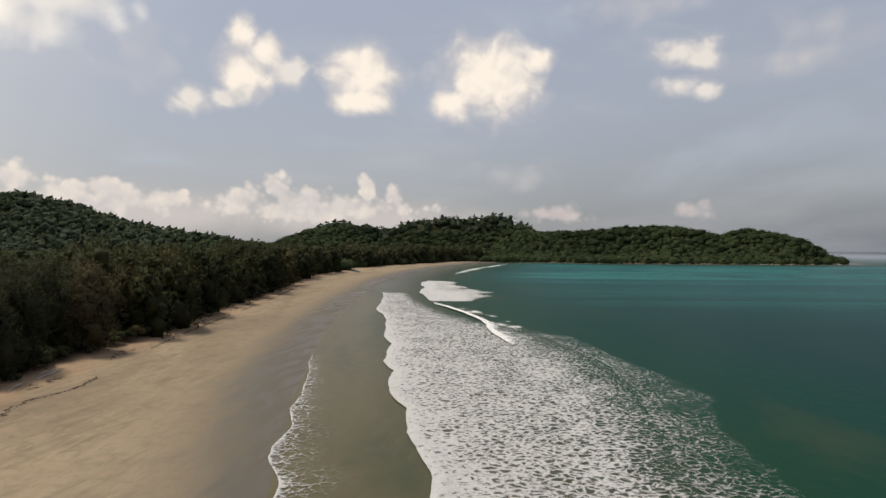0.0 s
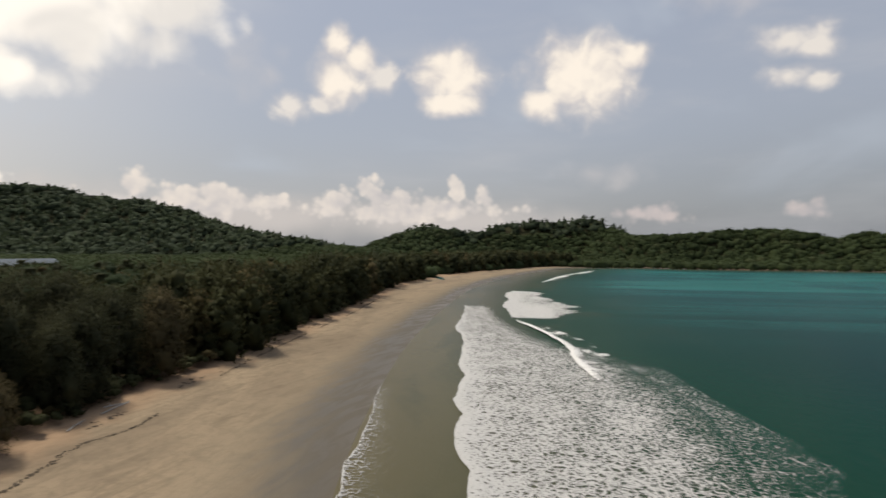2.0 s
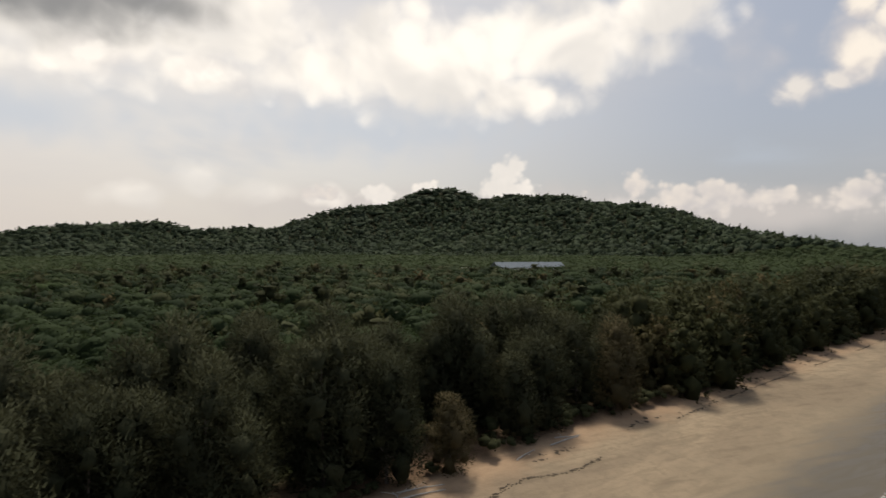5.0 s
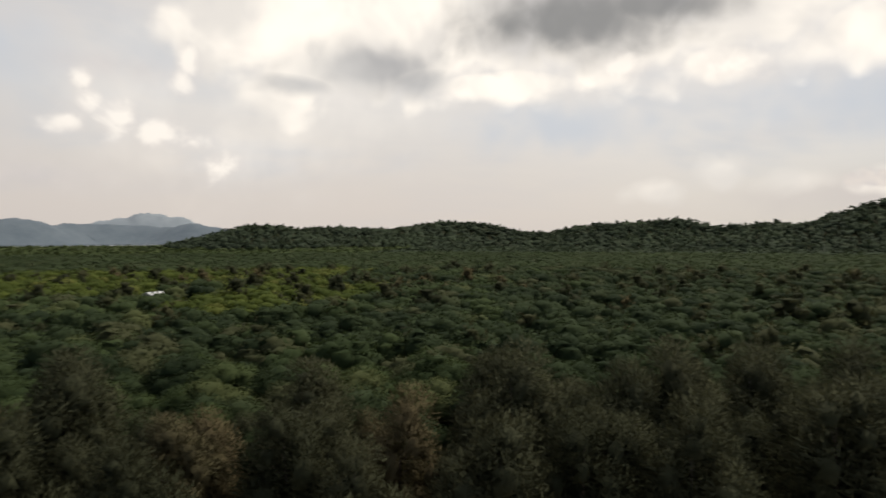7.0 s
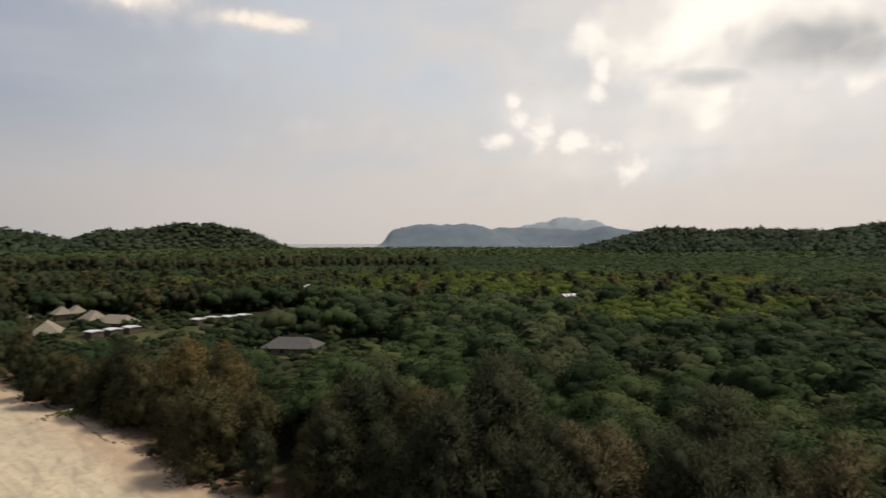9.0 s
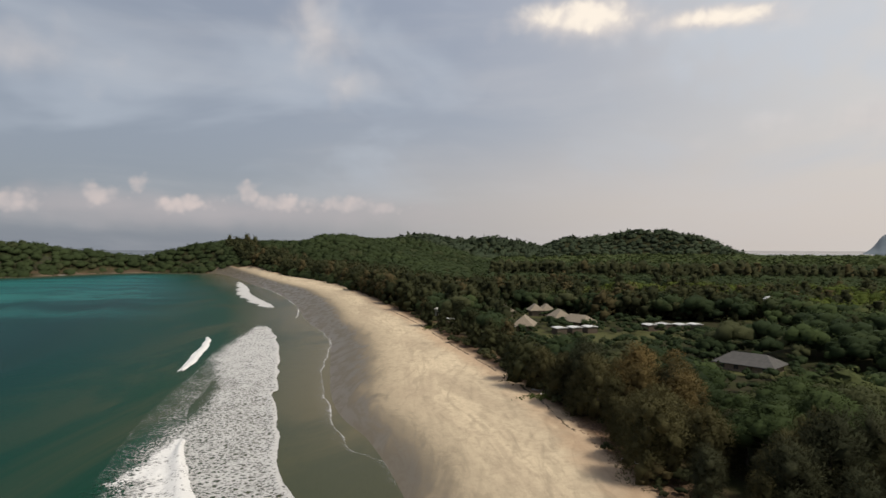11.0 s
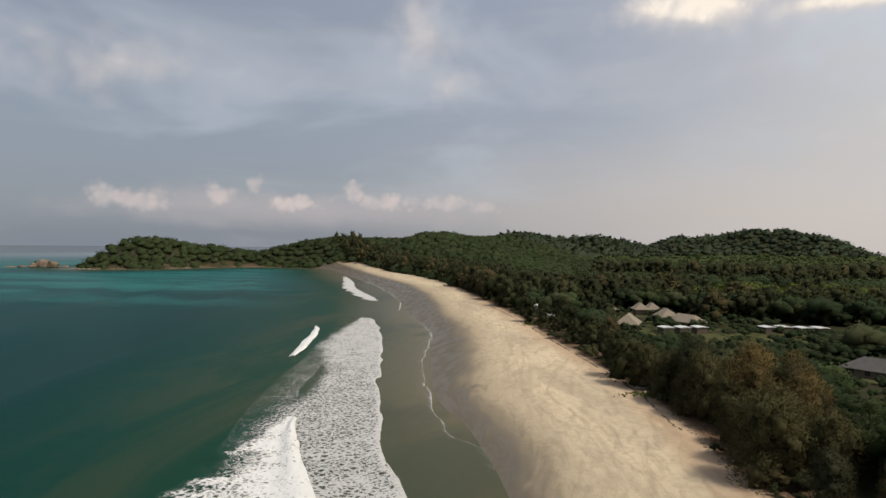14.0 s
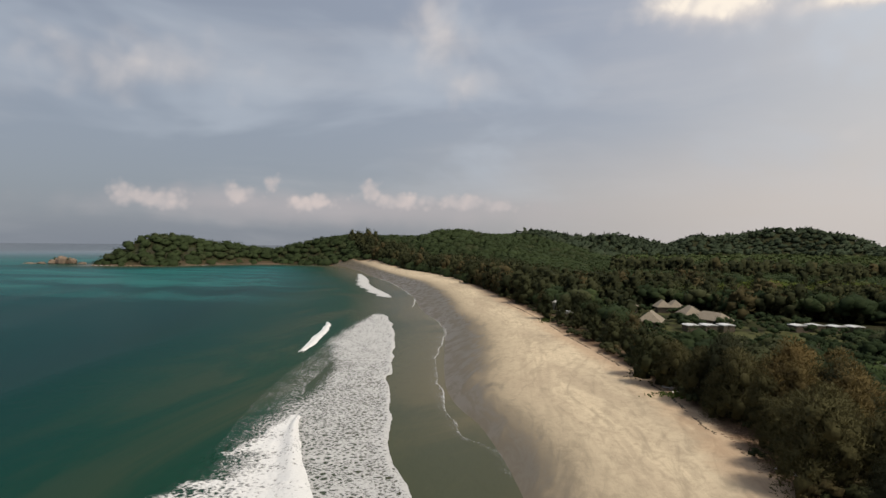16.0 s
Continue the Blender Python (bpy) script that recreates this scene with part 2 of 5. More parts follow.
# the water's edge, round the whole island; the bay from north to south first
BAY = [(507, 772), (480, 742), (407, 716), (345, 720), (277, 718), (209, 718), (166, 730), (123, 750), (80, 738), (35, 700), (-10, 520), (-30, 370), (-31, 240), (-27, 150), (-20, 87), (-13, 45),
       (-7, 0), (0, -50), (7, -80), (17, -110), (29, -198), (45, -251), (67, -339), (100, -437), (131, -508), (185, -640), (238, -735), (295, -755), (340, -745), (375, -715), (402, -673), (437, -638), (490, -630)]
ROUND = [(502, -660), (480, -740), (470, -900), (330, -1350), (0, -2000), (-600, -2050), (-930, -1860), (-1040, -1740), (-1500, -1560), (-1950, -1150), (-2700, -900), (-3800, -500), (-4000, 2500), (600, 2500), (640, 1100), (540, 830)]
COAST = np.vstack([spline(BAY), np.array(ROUND, float)])
TREE_EDGE = spline([(60, 760), (10, 708), (-43, 549), (-58, 480), (-72, 361), (-64, 242), (-58.5, 165), (-55.5, 124), (-54.5, 86), (-49, 40), (-41, 0), (-34, -35), (-29.5, -60), (-28.5, -87), (-24, -118), (-18, -150), (-12, -180),
                    (-5, -228), (8, -282), (27, -367), (59, -487), (97, -576), (142, -657), (205, -750), (240, -790)])
ORDER = np.argsort(TREE_EDGE[:, 1])


def tree_edge(y):
    """x of the back of the beach, where the trees begin."""
    return np.interp(y, TREE_EDGE[ORDER, 1], TREE_EDGE[ORDER, 0])


def coast_distance(x, y):
    """Distance to the water's edge, positive inland."""
    x, y = np.asarray(x, float).ravel(), np.asarray(y, float).ravel()
    a, b = COAST, np.roll(COAST, -1, 0)
    d2, inside = np.full(len(x), 1e18), np.zeros(len(x), bool)
    for (ax, ay), (bx, by) in zip(a, b):
        ex, ey = bx - ax, by - ay
        t = np.clip(((x - ax) * ex + (y - ay) * ey) / (ex * ex + ey * ey + 1e-9), 0, 1)
        d2 = np.minimum(d2, (x - ax - t * ex) ** 2 + (y - ay - t * ey) ** 2)
        if ay != by:
            inside ^= ((ay > y) != (by > y)) & (x < ex * (y - ay) / (by - ay) + ax)
    return np.where(inside, 1, -1) * np.sqrt(d2)


# crests of the hills: x, y, height; before them the half width of the slope, fixed and per metre of height
RIDGES = [
    ((35, 1.3), [(-78, 997, 39), (-41, 999, 53), (5, 1010, 62), (42, 1009, 56), (80, 1007, 64), (113, 974, 52), (134, 930, 39)]),
    ((30, 1.3), [(134, 930, 39), (176, 883, 37), (215, 874, 40), (280, 876, 44), (330, 859, 44), (357, 848, 38), (383, 836, 30), (413, 833, 42), (449, 815, 34), (482, 795, 19), (498, 785, 8)]),
    ((40, 1.6), [(-212, 889, 17), (-204, 922, 36), (-171, 959, 48), (-143, 984, 44), (-107, 1009, 39), (-69, 1012, 43)]),
    ((60, 2.4), [(-1363, 636, 66), (-1370, 736, 99), (-1383, 815, 113), (-1382, 894, 119), (-1350, 961, 132), (-1336, 997, 155), (-1312, 1028, 163), (-1280, 1053, 152), (-1205, 1094, 142), (-1088, 1131, 143), (-988, 1141, 134), (-876, 1130, 110), (-752, 1110, 99), (-689, 1080, 80), (-613, 1045, 64)]),
    ((60, 2.2), [(-613, 1045, 64), (-551, 1023, 52), (-500, 994, 42), (-433, 970, 37), (-370, 943, 29), (-323, 918, 20), (-265, 874, 18), (-221, 835, 14)]),
    ((80, 3.0), [(-1158, -566, 38), (-1222, -548, 51), (-1287, -525, 44), (-1374, -437, 48), (-1507, -333, 46), (-1878, -258, 73), (-1889, -171, 72), (-1846, -64, 47), (-1747, 83, 40), (-1642, 167, 56), (-1575, 297, 65), (-1562, 361, 64), (-1551, 411, 50), (-1466, 522, 54), (-1381, 604, 56)]),
    ((60, 1.5), [(-235, -1611, 37), (-308, -1676, 27), (-386, -1659, 23), (-463, -1718, 51), (-548, -1772, 55), (-638, -1820, 63), (-709, -1794, 81), (-781, -1764, 73), (-854, -1731, 55), (-928, -1692, 15)]),
    ((22, 1.5), [(482, -640, 12), (468, -652, 26), (440, -675, 36), (400, -705, 39), (368, -732, 38), (345, -755, 27), (317, -780, 24), (279, -805, 31), (231, -830, 39)]),
    ((40, 2.4), [(231, -830, 39), (175, -830, 36), (126, -820, 38), (94, -805, 46), (59, -845, 38), (22, -932, 40), (-22, -982, 43), (-84, -1241, 42), (-180, -1291, 45), (-247, -1342, 38)]),
]


def lumpy(x, y, size, seed):
    """Smooth value noise between -1 and 1."""
    rng = np.random.RandomState(seed)
    table = rng.uniform(-1, 1, (64, 64))
    u, v = np.asarray(x) / size, np.asarray(y) / size
    i, j = np.floor(u).astype(int), np.floor(v).astype(int)
    f, g = u - i, v - j
    f, g = f * f * (3 - 2 * f), g * g * (3 - 2 * g)
    at = lambda a, b: table[a % 64, b % 64]
    return (at(i, j) * (1 - f) + at(i + 1, j) * f) * (1 - g) + (at(i, j + 1) * (1 - f) + at(i + 1, j + 1) * f) * g


def ground_height(x, y, s):
    """Height of the ground; s is the distance from the water's edge."""
    x, y = np.asarray(x, float), np.asarray(y, float)
    z = np.where(s < 0, np.maximum(s * 0.035, -6), np.minimum(s * 0.042, 1.9))
    z = z + np.where(s > 3, 0.05 * lumpy(x, y, 9, 3) + 0.5 * np.clip((s - 60) / 100, 0, 1) * lumpy(x, y, 60, 4), 0)
    top = np.zeros_like(z)
    for width, crest in RIDGES:
        c = spline(crest)
        for a, b in zip(c[:-1], c[1:]):
            ex, ey = b[0] - a[0], b[1] - a[1]
            t = np.clip(((x - a[0]) * ex + (y - a[1]) * ey) / (ex * ex + ey * ey + 1e-9), 0, 1)
            h = a[2] + t * (b[2] - a[2])
            r = np.hypot(x - a[0] - t * ex, y - a[1] - t * ey) / (width[0] + width[1] * h.clip(0))
            h = h * np.exp(-(r**2) * 2.2) * (1 - 0.25 * r.clip(0, 1))
            top = np.maximum(top, h)
    shore = np.clip((s - 3) / 36, 0, 1) ** 0.8
    top = top * (1 + 0.06 * lumpy(x, y, 45, 5) + 0.05 * lumpy(x, y, 120, 6)) * shore
    return np.where(s > 0, np.maximum(z, top), z)


# ---- materials ----
def material(name):
    m = bpy.data.materials.new(name)
    m.use_nodes = True
    n = Nodes(m.node_tree)
    b = next(k for k in m.node_tree.nodes if k.type == "BSDF_PRINCIPLED")
    return m, n, b


def where(n):
    return n.add("ShaderNodeTexCoord").outputs["Object"]


def field_of(n, name):
    a = n.add("ShaderNodeAttribute")
    a.attribute_name = name
    return a.outputs["Fac"]


def relief(n, b, height, strength, distance):
    k = n.add("ShaderNodeBump")
    n.put(k.inputs["Strength"], strength)
    k.inputs["Distance"].default_value = distance
    n.link(height, k.inputs["Height"])
    n.link(k.outputs[0], b.inputs["Normal"])


def ground_material():
    m, n, b = material("sand_and_soil")
    p = where(n)
    shore, wood = field_of(n, "shore"), field_of(n, "wood")
    north = n.add("ShaderNodeSeparateXYZ")
    n.link(p, north.inputs[0])
    y = north.outputs[1]

    def trail(across, along, slant=0.0, detail=5, rough=0.6, bend=0.6):
        """Noise drawn out along the beach; slant turns the trails across it."""
        at = n.add("ShaderNodeCombineXYZ")
        n.link(n.math("MULTIPLY", n.math("MULTIPLY_ADD", y, slant, shore), across), at.inputs[0])
        n.link(n.math("MULTIPLY", y, along), at.inputs[1])
        return n.noise(at.outputs[0], 1.0, detail, rough, bend)

    big = trail(0.085, 0.022)
    mid = n.noise(p, 0.22, 5, 0.6)
    grain = n.noise(p, 3.0, 5, 0.7)
    drain = trail(0.42, 0.075, 0.30, 5, 0.62, 0.9)
    comb = trail(0.95, 0.05, 0.12, 4, 0.6, 0.5)
    # cloud shade over the northern beach is painted in as darker sand
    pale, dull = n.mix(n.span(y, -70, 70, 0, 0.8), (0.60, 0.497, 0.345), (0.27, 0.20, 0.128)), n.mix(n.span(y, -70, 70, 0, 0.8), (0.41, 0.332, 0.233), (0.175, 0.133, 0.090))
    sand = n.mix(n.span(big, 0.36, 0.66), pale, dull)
    # fine combed lines and soft drifts left by the tide
    sand = n.mix(n.span(comb, 0.47, 0.64, 0, 0.22), sand, dull)
    # the darker drift tone drops northwards too, with the painted cloud shade
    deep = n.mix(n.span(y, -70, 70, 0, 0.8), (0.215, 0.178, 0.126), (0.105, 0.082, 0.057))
    sand = n.mix(n.span(drain, 0.48, 0.68, 0, 0.5), sand, deep)
    mott = n.noise(n.vec("MULTIPLY", p, (0.45, 0.28, 1)), 1.0, 5, 0.65, 0.8)
    sand = n.mix(n.span(mott, 0.46, 0.70, 0, 0.42), sand, deep)
    sand = n.mix(n.span(n.noise(p, 0.9, 6, 0.72), 0.46, 0.68, 0, 0.34), sand, deep)
    sand = n.mix(n.math("MULTIPLY", grain, 0.36), sand, dull)
    # the low wide southern end stays wet far up the beach
    shore_in = n.math("SUBTRACT", shore, n.math("ADD", n.span(y, 20, 90, 0, 4), n.math("ADD", n.span(y, -25, -90, 0, 1.5), n.span(y, -60, -420, 0, 18, False))))
    edge = n.math("MULTIPLY_ADD", n.math("SUBTRACT", big, 0.5), 18.0, n.math("MULTIPLY_ADD", n.math("SUBTRACT", drain, 0.5), 17.0, shore_in))
    damp = n.math("MAXIMUM", n.span(edge, -1.0, 19.0, 1.0, 0.0), n.math("MULTIPLY", n.span(comb, 0.44, 0.64), n.span(edge, 6.0, 28.0, 0.45, 0.0)))
    wet = n.span(n.math("MULTIPLY_ADD", n.math("SUBTRACT", drain, 0.5), 9.0, n.math("MULTIPLY_ADD", n.math("SUBTRACT", big, 0.5), 9.0, shore_in)), 0.0, 9.0, 1.0, 0.0)
    sand = n.mix(n.math("MULTIPLY", damp, 0.82), sand, (0.205, 0.168, 0.118))
    sand = n.mix(wet, sand, (0.098, 0.083, 0.060))
    rust = n.span(n.math("MULTIPLY_ADD", n.math("SUBTRACT", mid, 0.5), 7.0, wood), -7.0, -1.0)
    sand = n.mix(n.math("MULTIPLY", rust, 0.42), sand, (0.36, 0.22, 0.13))
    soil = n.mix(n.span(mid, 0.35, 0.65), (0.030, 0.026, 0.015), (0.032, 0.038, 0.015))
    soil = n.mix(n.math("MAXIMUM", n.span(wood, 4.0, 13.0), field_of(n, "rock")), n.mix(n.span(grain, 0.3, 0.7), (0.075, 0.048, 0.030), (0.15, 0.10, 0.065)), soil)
    turf = n.mix(n.span(grain, 0.3, 0.7), (0.042, 0.050, 0.020), (0.085, 0.082, 0.034))
    soil = n.mix(field_of(n, "lawn"), soil, turf)
    sand = n.mix(field_of(n, "rock"), sand, n.mix(n.span(mid, 0.35, 0.65), (0.055, 0.045, 0.034), (0.13, 0.10, 0.07)))
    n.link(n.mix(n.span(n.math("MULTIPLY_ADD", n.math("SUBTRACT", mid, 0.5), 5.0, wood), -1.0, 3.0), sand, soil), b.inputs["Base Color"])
    streak = n.span(drain, 0.40, 0.62, 0.32, 0.55)
    n.link(n.mix(wet, (0.95, 0.95, 0.95), streak), b.inputs["Roughness"])
    n.link(n.span(wet, 0, 1, 0.05, 0.15), b.inputs["Specular IOR Level"])
    ripple = n.noise(n.vec("MULTIPLY", p, (1.6, 0.5, 1)), 1.0, 4, 0.6, 1.0)
    relief(n, b, n.math("ADD", n.math("MULTIPLY", ripple, 0.6), n.math("MULTIPLY", grain, 0.3)), n.span(wet, 0, 1, 0.45, 0.06), 0.25)
    return m


def water_material():
    m, n, b = material("sea_water")
    p = where(n)
    off = n.math("MULTIPLY", field_of(n, "shore"), -1.0)
    slow = n.noise(n.vec("MULTIPLY", p, (0.016, 0.006, 0.1)), 1.0, 5, 0.55, 0.4)
    d = n.math("MULTIPLY_ADD", n.math("SUBTRACT", slow, 0.5), n.math("MULTIPLY", off, 0.9), off)
    col = n.ramp(n.math("DIVIDE", d, 500.0), [(0.0, (0.104, 0.088, 0.045)), (0.03, (0.062, 0.062, 0.032)), (0.07, (0.008, 0.036, 0.020)), (0.12, (0.002, 0.032, 0.022)), (0.2, (0.002, 0.028, 0.028)), (0.5, (0.003, 0.040, 0.043)), (1.0, (0.012, 0.08, 0.095))])
    # sand stirred up by the waves drifts out in tongues
    stir = n.noise(n.vec("MULTIPLY", p, (0.030, 0.012, 0.1)), 1.0, 5, 0.6, 0.8)
    col = n.mix(n.math("MULTIPLY", n.span(stir, 0.46, 0.62), n.span(off, 22, 85, 0.75, 0.0)), col, (0.040, 0.048, 0.026))
    # paler water towards both bay ends: cloud shade and view angle painted in
    far = n.vec("LENGTH", n.vec("MULTIPLY_ADD", p, (0.8, 1, 0), (-30, 70, 0)))
    band = n.noise(n.vec("MULTIPLY", p, (0.003, 0.011, 0.1)), 1.0, 4, 0.6, 1.2)
    pale_reach = n.math("MULTIPLY", n.span(n.math("MULTIPLY_ADD", n.math("SUBTRACT", band, 0.5), 420.0, far), 190, 500), n.math("MULTIPLY", n.span(off, 25, 110), n.span(far, 780, 1500, 1, 0)))
    col = n.mix(pale_reach, col, n.mix(n.span(band, 0.36, 0.70), (0.006, 0.064, 0.068), (0.018, 0.118, 0.110)))
    chop = n.noise(n.vec("MULTIPLY", p, (1, 0.55, 1)), 0.5, 6, 0.62, 0.3)
    bump = n.add("ShaderNodeBump")
    bump.inputs["Strength"].default_value, bump.inputs["Distance"].default_value = 0.3, 0.35
    n.link(n.math("MULTIPLY", chop, n.span(far, 500, 1200, 1.0, 0.0)), bump.inputs["Height"])
    body, gloss, fresnel, mixed = n.add("ShaderNodeBsdfDiffuse"), n.add("ShaderNodeBsdfGlossy"), n.add("ShaderNodeFresnel"), n.add("ShaderNodeMixShader")
    n.link(col, body.inputs["Color"])
    n.link(n.span(off, 500, 1200, 0.20, 0.06), gloss.inputs["Roughness"])
    fresnel.inputs["IOR"].default_value = 1.33
    for k in (body, gloss, fresnel):
        n.link(bump.outputs[0], k.inputs["Normal"])
    n.link(n.math("MULTIPLY", fresnel.outputs[0], n.span(off, 4, 34, 0.55, n.span(far, 700, 1700, 0.24, 1.0))), mixed.inputs[0])
    n.link(body.outputs[0], mixed.inputs[1]), n.link(gloss.outputs[0], mixed.inputs[2])
    m.node_tree.nodes.remove(b)
    n.link(mixed.outputs[0], next(k for k in m.node_tree.nodes if k.type == "OUTPUT_MATERIAL").inputs[0])
    return m


def foam_material(name="foam", thin=(0.33, 0.325, 0.305), full=(0.58, 0.575, 0.56)):
    """Lacy white froth; the field thick says how closed it is."""
    m, n, b = material(name)
    p = where(n)
    thick = field_of(n, "thick")
    warp = n.add("ShaderNodeTexVoronoi")
    warp.feature = "DISTANCE_TO_EDGE"
    stretch = n.vec("MULTIPLY", p, (0.85, 0.95, 1))
    bend = n.add("ShaderNodeTexNoise")
    n.link(stretch, bend.inputs["Vector"])
    bend.inputs["Scale"].default_value, bend.inputs["Detail"].default_value = 0.9, 4
    bent = n.vec("MULTIPLY_ADD", bend.outputs["Color"], (1.3, 1.3, 0), stretch)
    n.link(bent, warp.inputs["Vector"])
    warp.inputs["Scale"].default_value = 1.3
    cell = warp.outputs["Distance"]
    broad = n.noise(p, 0.16, 5, 0.6)
    lace = n.noise(bent, 3.0, 6, 0.72)
    hold = n.math("ADD", n.math("MULTIPLY_ADD", n.math("SUBTRACT", broad, 0.5), 0.5, thick), n.math("MULTIPLY", n.math("SUBTRACT", lace, 0.5), n.span(thick, 0.12, 0.5, 0.6, 1.9)))
    # cell walls stay longest as the foam thins
    fill = n.span(n.math("SUBTRACT", hold, n.math("MULTIPLY", cell, n.span(thick, 0.12, 0.5, 2.8, 1.5))), 0.0, 0.62)
    n.link(fill, b.inputs["Alpha"])
    n.link(n.mix(lace, thin, full), b.inputs["Base Color"])
    b.inputs["Roughness"].default_value = 0.8
    relief(n, b, n.math("ADD", lace, n.math("MULTIPLY", cell, -0.8)), 0.6, 0.3)
    return m


def leaf_material(name, dark, light, dry, share=0.16, single=0.7, drift=0.0):
    """Foliage whose hue shifts from tree to tree (single), from leaf to leaf, and over broad stands of one species (drift)."""
    m, n, b = material(name)
    p = where(n)
    tuft = n.math("MULTIPLY_ADD", n.noise(p, 1.1, 3, 0.6), 0.6, n.math("MULTIPLY", n.noise(p, 4.5, 3, 0.65), 0.4))
    relief(n, b, tuft, 0.5, 0.3)
    tint = n.math("FRACT", n.math("ADD", field_of(n, "tint"), n.add("ShaderNodeObjectInfo").outputs["Random"]))
    leaf = n.add("ShaderNodeNewGeometry").outputs["Random Per Island"]
    blend = n.math("ADD", n.math("MULTIPLY_ADD", leaf, 0.12, n.math("MULTIPLY", tint, single)), n.span(tuft, 0.35, 0.65, 0, 0.20))
    if drift:
        blend = n.math("ADD", blend, n.span(n.noise(n.add("ShaderNodeNewGeometry").outputs["Position"], 0.009, 4, 0.55), 0.36, 0.64, 0, drift))
    col = n.mix(blend, dark, light)
    col = n.mix(n.span(tint, 1 - share, 1 - share * 0.4, 0, 0.8), col, dry)
    n.link(col, b.inputs["Base Color"])
    b.inputs["Roughness"].default_value = 0.85
    b.inputs["Specular IOR Level"].default_value = 0.06
    t = n.add("ShaderNodeBsdfTranslucent")
    n.link(n.mix(0.4, col, light), t.inputs[0])
    mix = n.add("ShaderNodeMixShader")
    mix.inputs[0].default_value = 0.28
    n.link(b.outputs[0], mix.inputs[1]), n.link(t.outputs[0], mix.inputs[2])
    n.link(mix.outputs[0], next(k for k in m.node_tree.nodes if k.type == "OUTPUT_MATERIAL").inputs[0])
    return m


def plain(name, a, b_col, scale=2.0, rough=0.8, bump=0.3, depth=0.03, metal=0.0):
    """A painted, wooden or stone surface with two scales of wear."""
    m, n, b = material(name)
    p = where(n)
    k = n.math("MULTIPLY_ADD", n.noise(p, scale * 6, 4, 0.65), 0.4, n.math("MULTIPLY", n.noise(p, scale, 4, 0.6), 0.6))
    n.link(n.mix(n.span(k, 0.3, 0.7), a, b_col), b.inputs["Base Color"])
    b.inputs["Roughness"].default_value, b.inputs["Metallic"].default_value = rough, metal
    relief(n, b, k, bump, depth)
    return m


SAND, WATER, FOAM, FRESH = ground_material(), water_material(), foam_material(), foam_material("fresh_foam", (0.50, 0.495, 0.475), (0.82, 0.81, 0.785))
NEEDLES = leaf_material("casuarina_needles", (0.027, 0.031, 0.017), (0.076, 0.078, 0.043), (0.115, 0.090, 0.047), 0.10, 0.6)
LEAVES = leaf_material("broad_leaves", (0.017, 0.027, 0.013), (0.045, 0.063, 0.026), (0.064, 0.067, 0.032), 0.2)
# blue-grey distance haze is put into the green of these leaves
HAZED_HILL_LEAVES = leaf_material("hazed_hill_woodland", (0.036, 0.048, 0.030), (0.054, 0.072, 0.040), (0.062, 0.073, 0.044), 0.12, 0.28, 0.5)
# olive hue, brightened by sunlight on the southern trees put into the colour
SUNLIT_OLIVE_NEEDLES = leaf_material("sunlit_olive_casuarina_needles", (0.044, 0.043, 0.020), (0.122, 0.110, 0.050), (0.15, 0.11, 0.05), 0.15, 0.6)
DRY_NEEDLES = leaf_material("ageing_casuarina_needles", (0.070, 0.056, 0.024), (0.165, 0.122, 0.050), (0.17, 0.115, 0.045), 0.3, 0.5)
FAR_NEEDLES = leaf_material("distant_casuarina_needles", (0.020, 0.025, 0.012), (0.062, 0.064, 0.029), (0.085, 0.066, 0.031), 0.15)
# yellow-green leaves, lightened by a cloud gap's sunlight put into the colour
LIME_LEAVES = leaf_material("lime_leaves", (0.036, 0.052, 0.012), (0.098, 0.122, 0.024), (0.11, 0.115, 0.03), 0.2)
# brighter green leaves that hold sunlight beside cloud-shaded thicket
SUNLIT_LEAVES = leaf_material("sunlit_broad_leaves", (0.026, 0.040, 0.016), (0.060, 0.082, 0.030), (0.076, 0.086, 0.034), 0.2)
FAR_LEAVES = leaf_material("woodland", (0.029, 0.041, 0.018), (0.048, 0.066, 0.027), (0.055, 0.064, 0.030), 0.12, 0.28, 0.5)
PLAIN_LEAVES = leaf_material("plantation_leaves", (0.050, 0.068, 0.026), (0.074, 0.096, 0.036), (0.08, 0.09, 0.04), 0.1, 0.25, 0.5)
BARK = plain("bark", (0.07, 0.055, 0.042), (0.13, 0.105, 0.085), 3.0, 0.9, 0.8, 0.05)


def mesh_from(name, verts, faces, mat, smooth=False, fields=None, normals=None):
    me = bpy.data.meshes.new(name)
    faces = np.asarray(faces)
    me.vertices.add(len(verts))
    me.vertices.foreach_set("co", np.asarray(verts, np.float32).ravel())
    k = faces.shape[1]
    me.loops.add(faces.size)
    me.loops.foreach_set("vertex_index", faces.ravel().astype(np.int32))
    me.polygons.add(len(faces))
    me.polygons.foreach_set("loop_start", np.arange(0, faces.size, k, dtype=np.int32))
    me.polygons.foreach_set("loop_total", np.full(len(faces), k, np.int32))
    me.polygons.foreach_set("use_smooth", np.full(len(faces), smooth))
    for key, values in (fields or {}).items():
        me.attributes.new(key, "FLOAT", "POINT").data.foreach_set("value", np.asarray(values, np.float32).ravel())
    me.materials.append(mat)
    me.update(calc_edges=True)
    me.validate()
    if normals is not None:
        me.polygons.foreach_set("use_smooth", np.full(len(me.polygons), True))
        me.normals_split_custom_set_from_vertices(np.asarray(normals, np.float32).tolist())
    return me


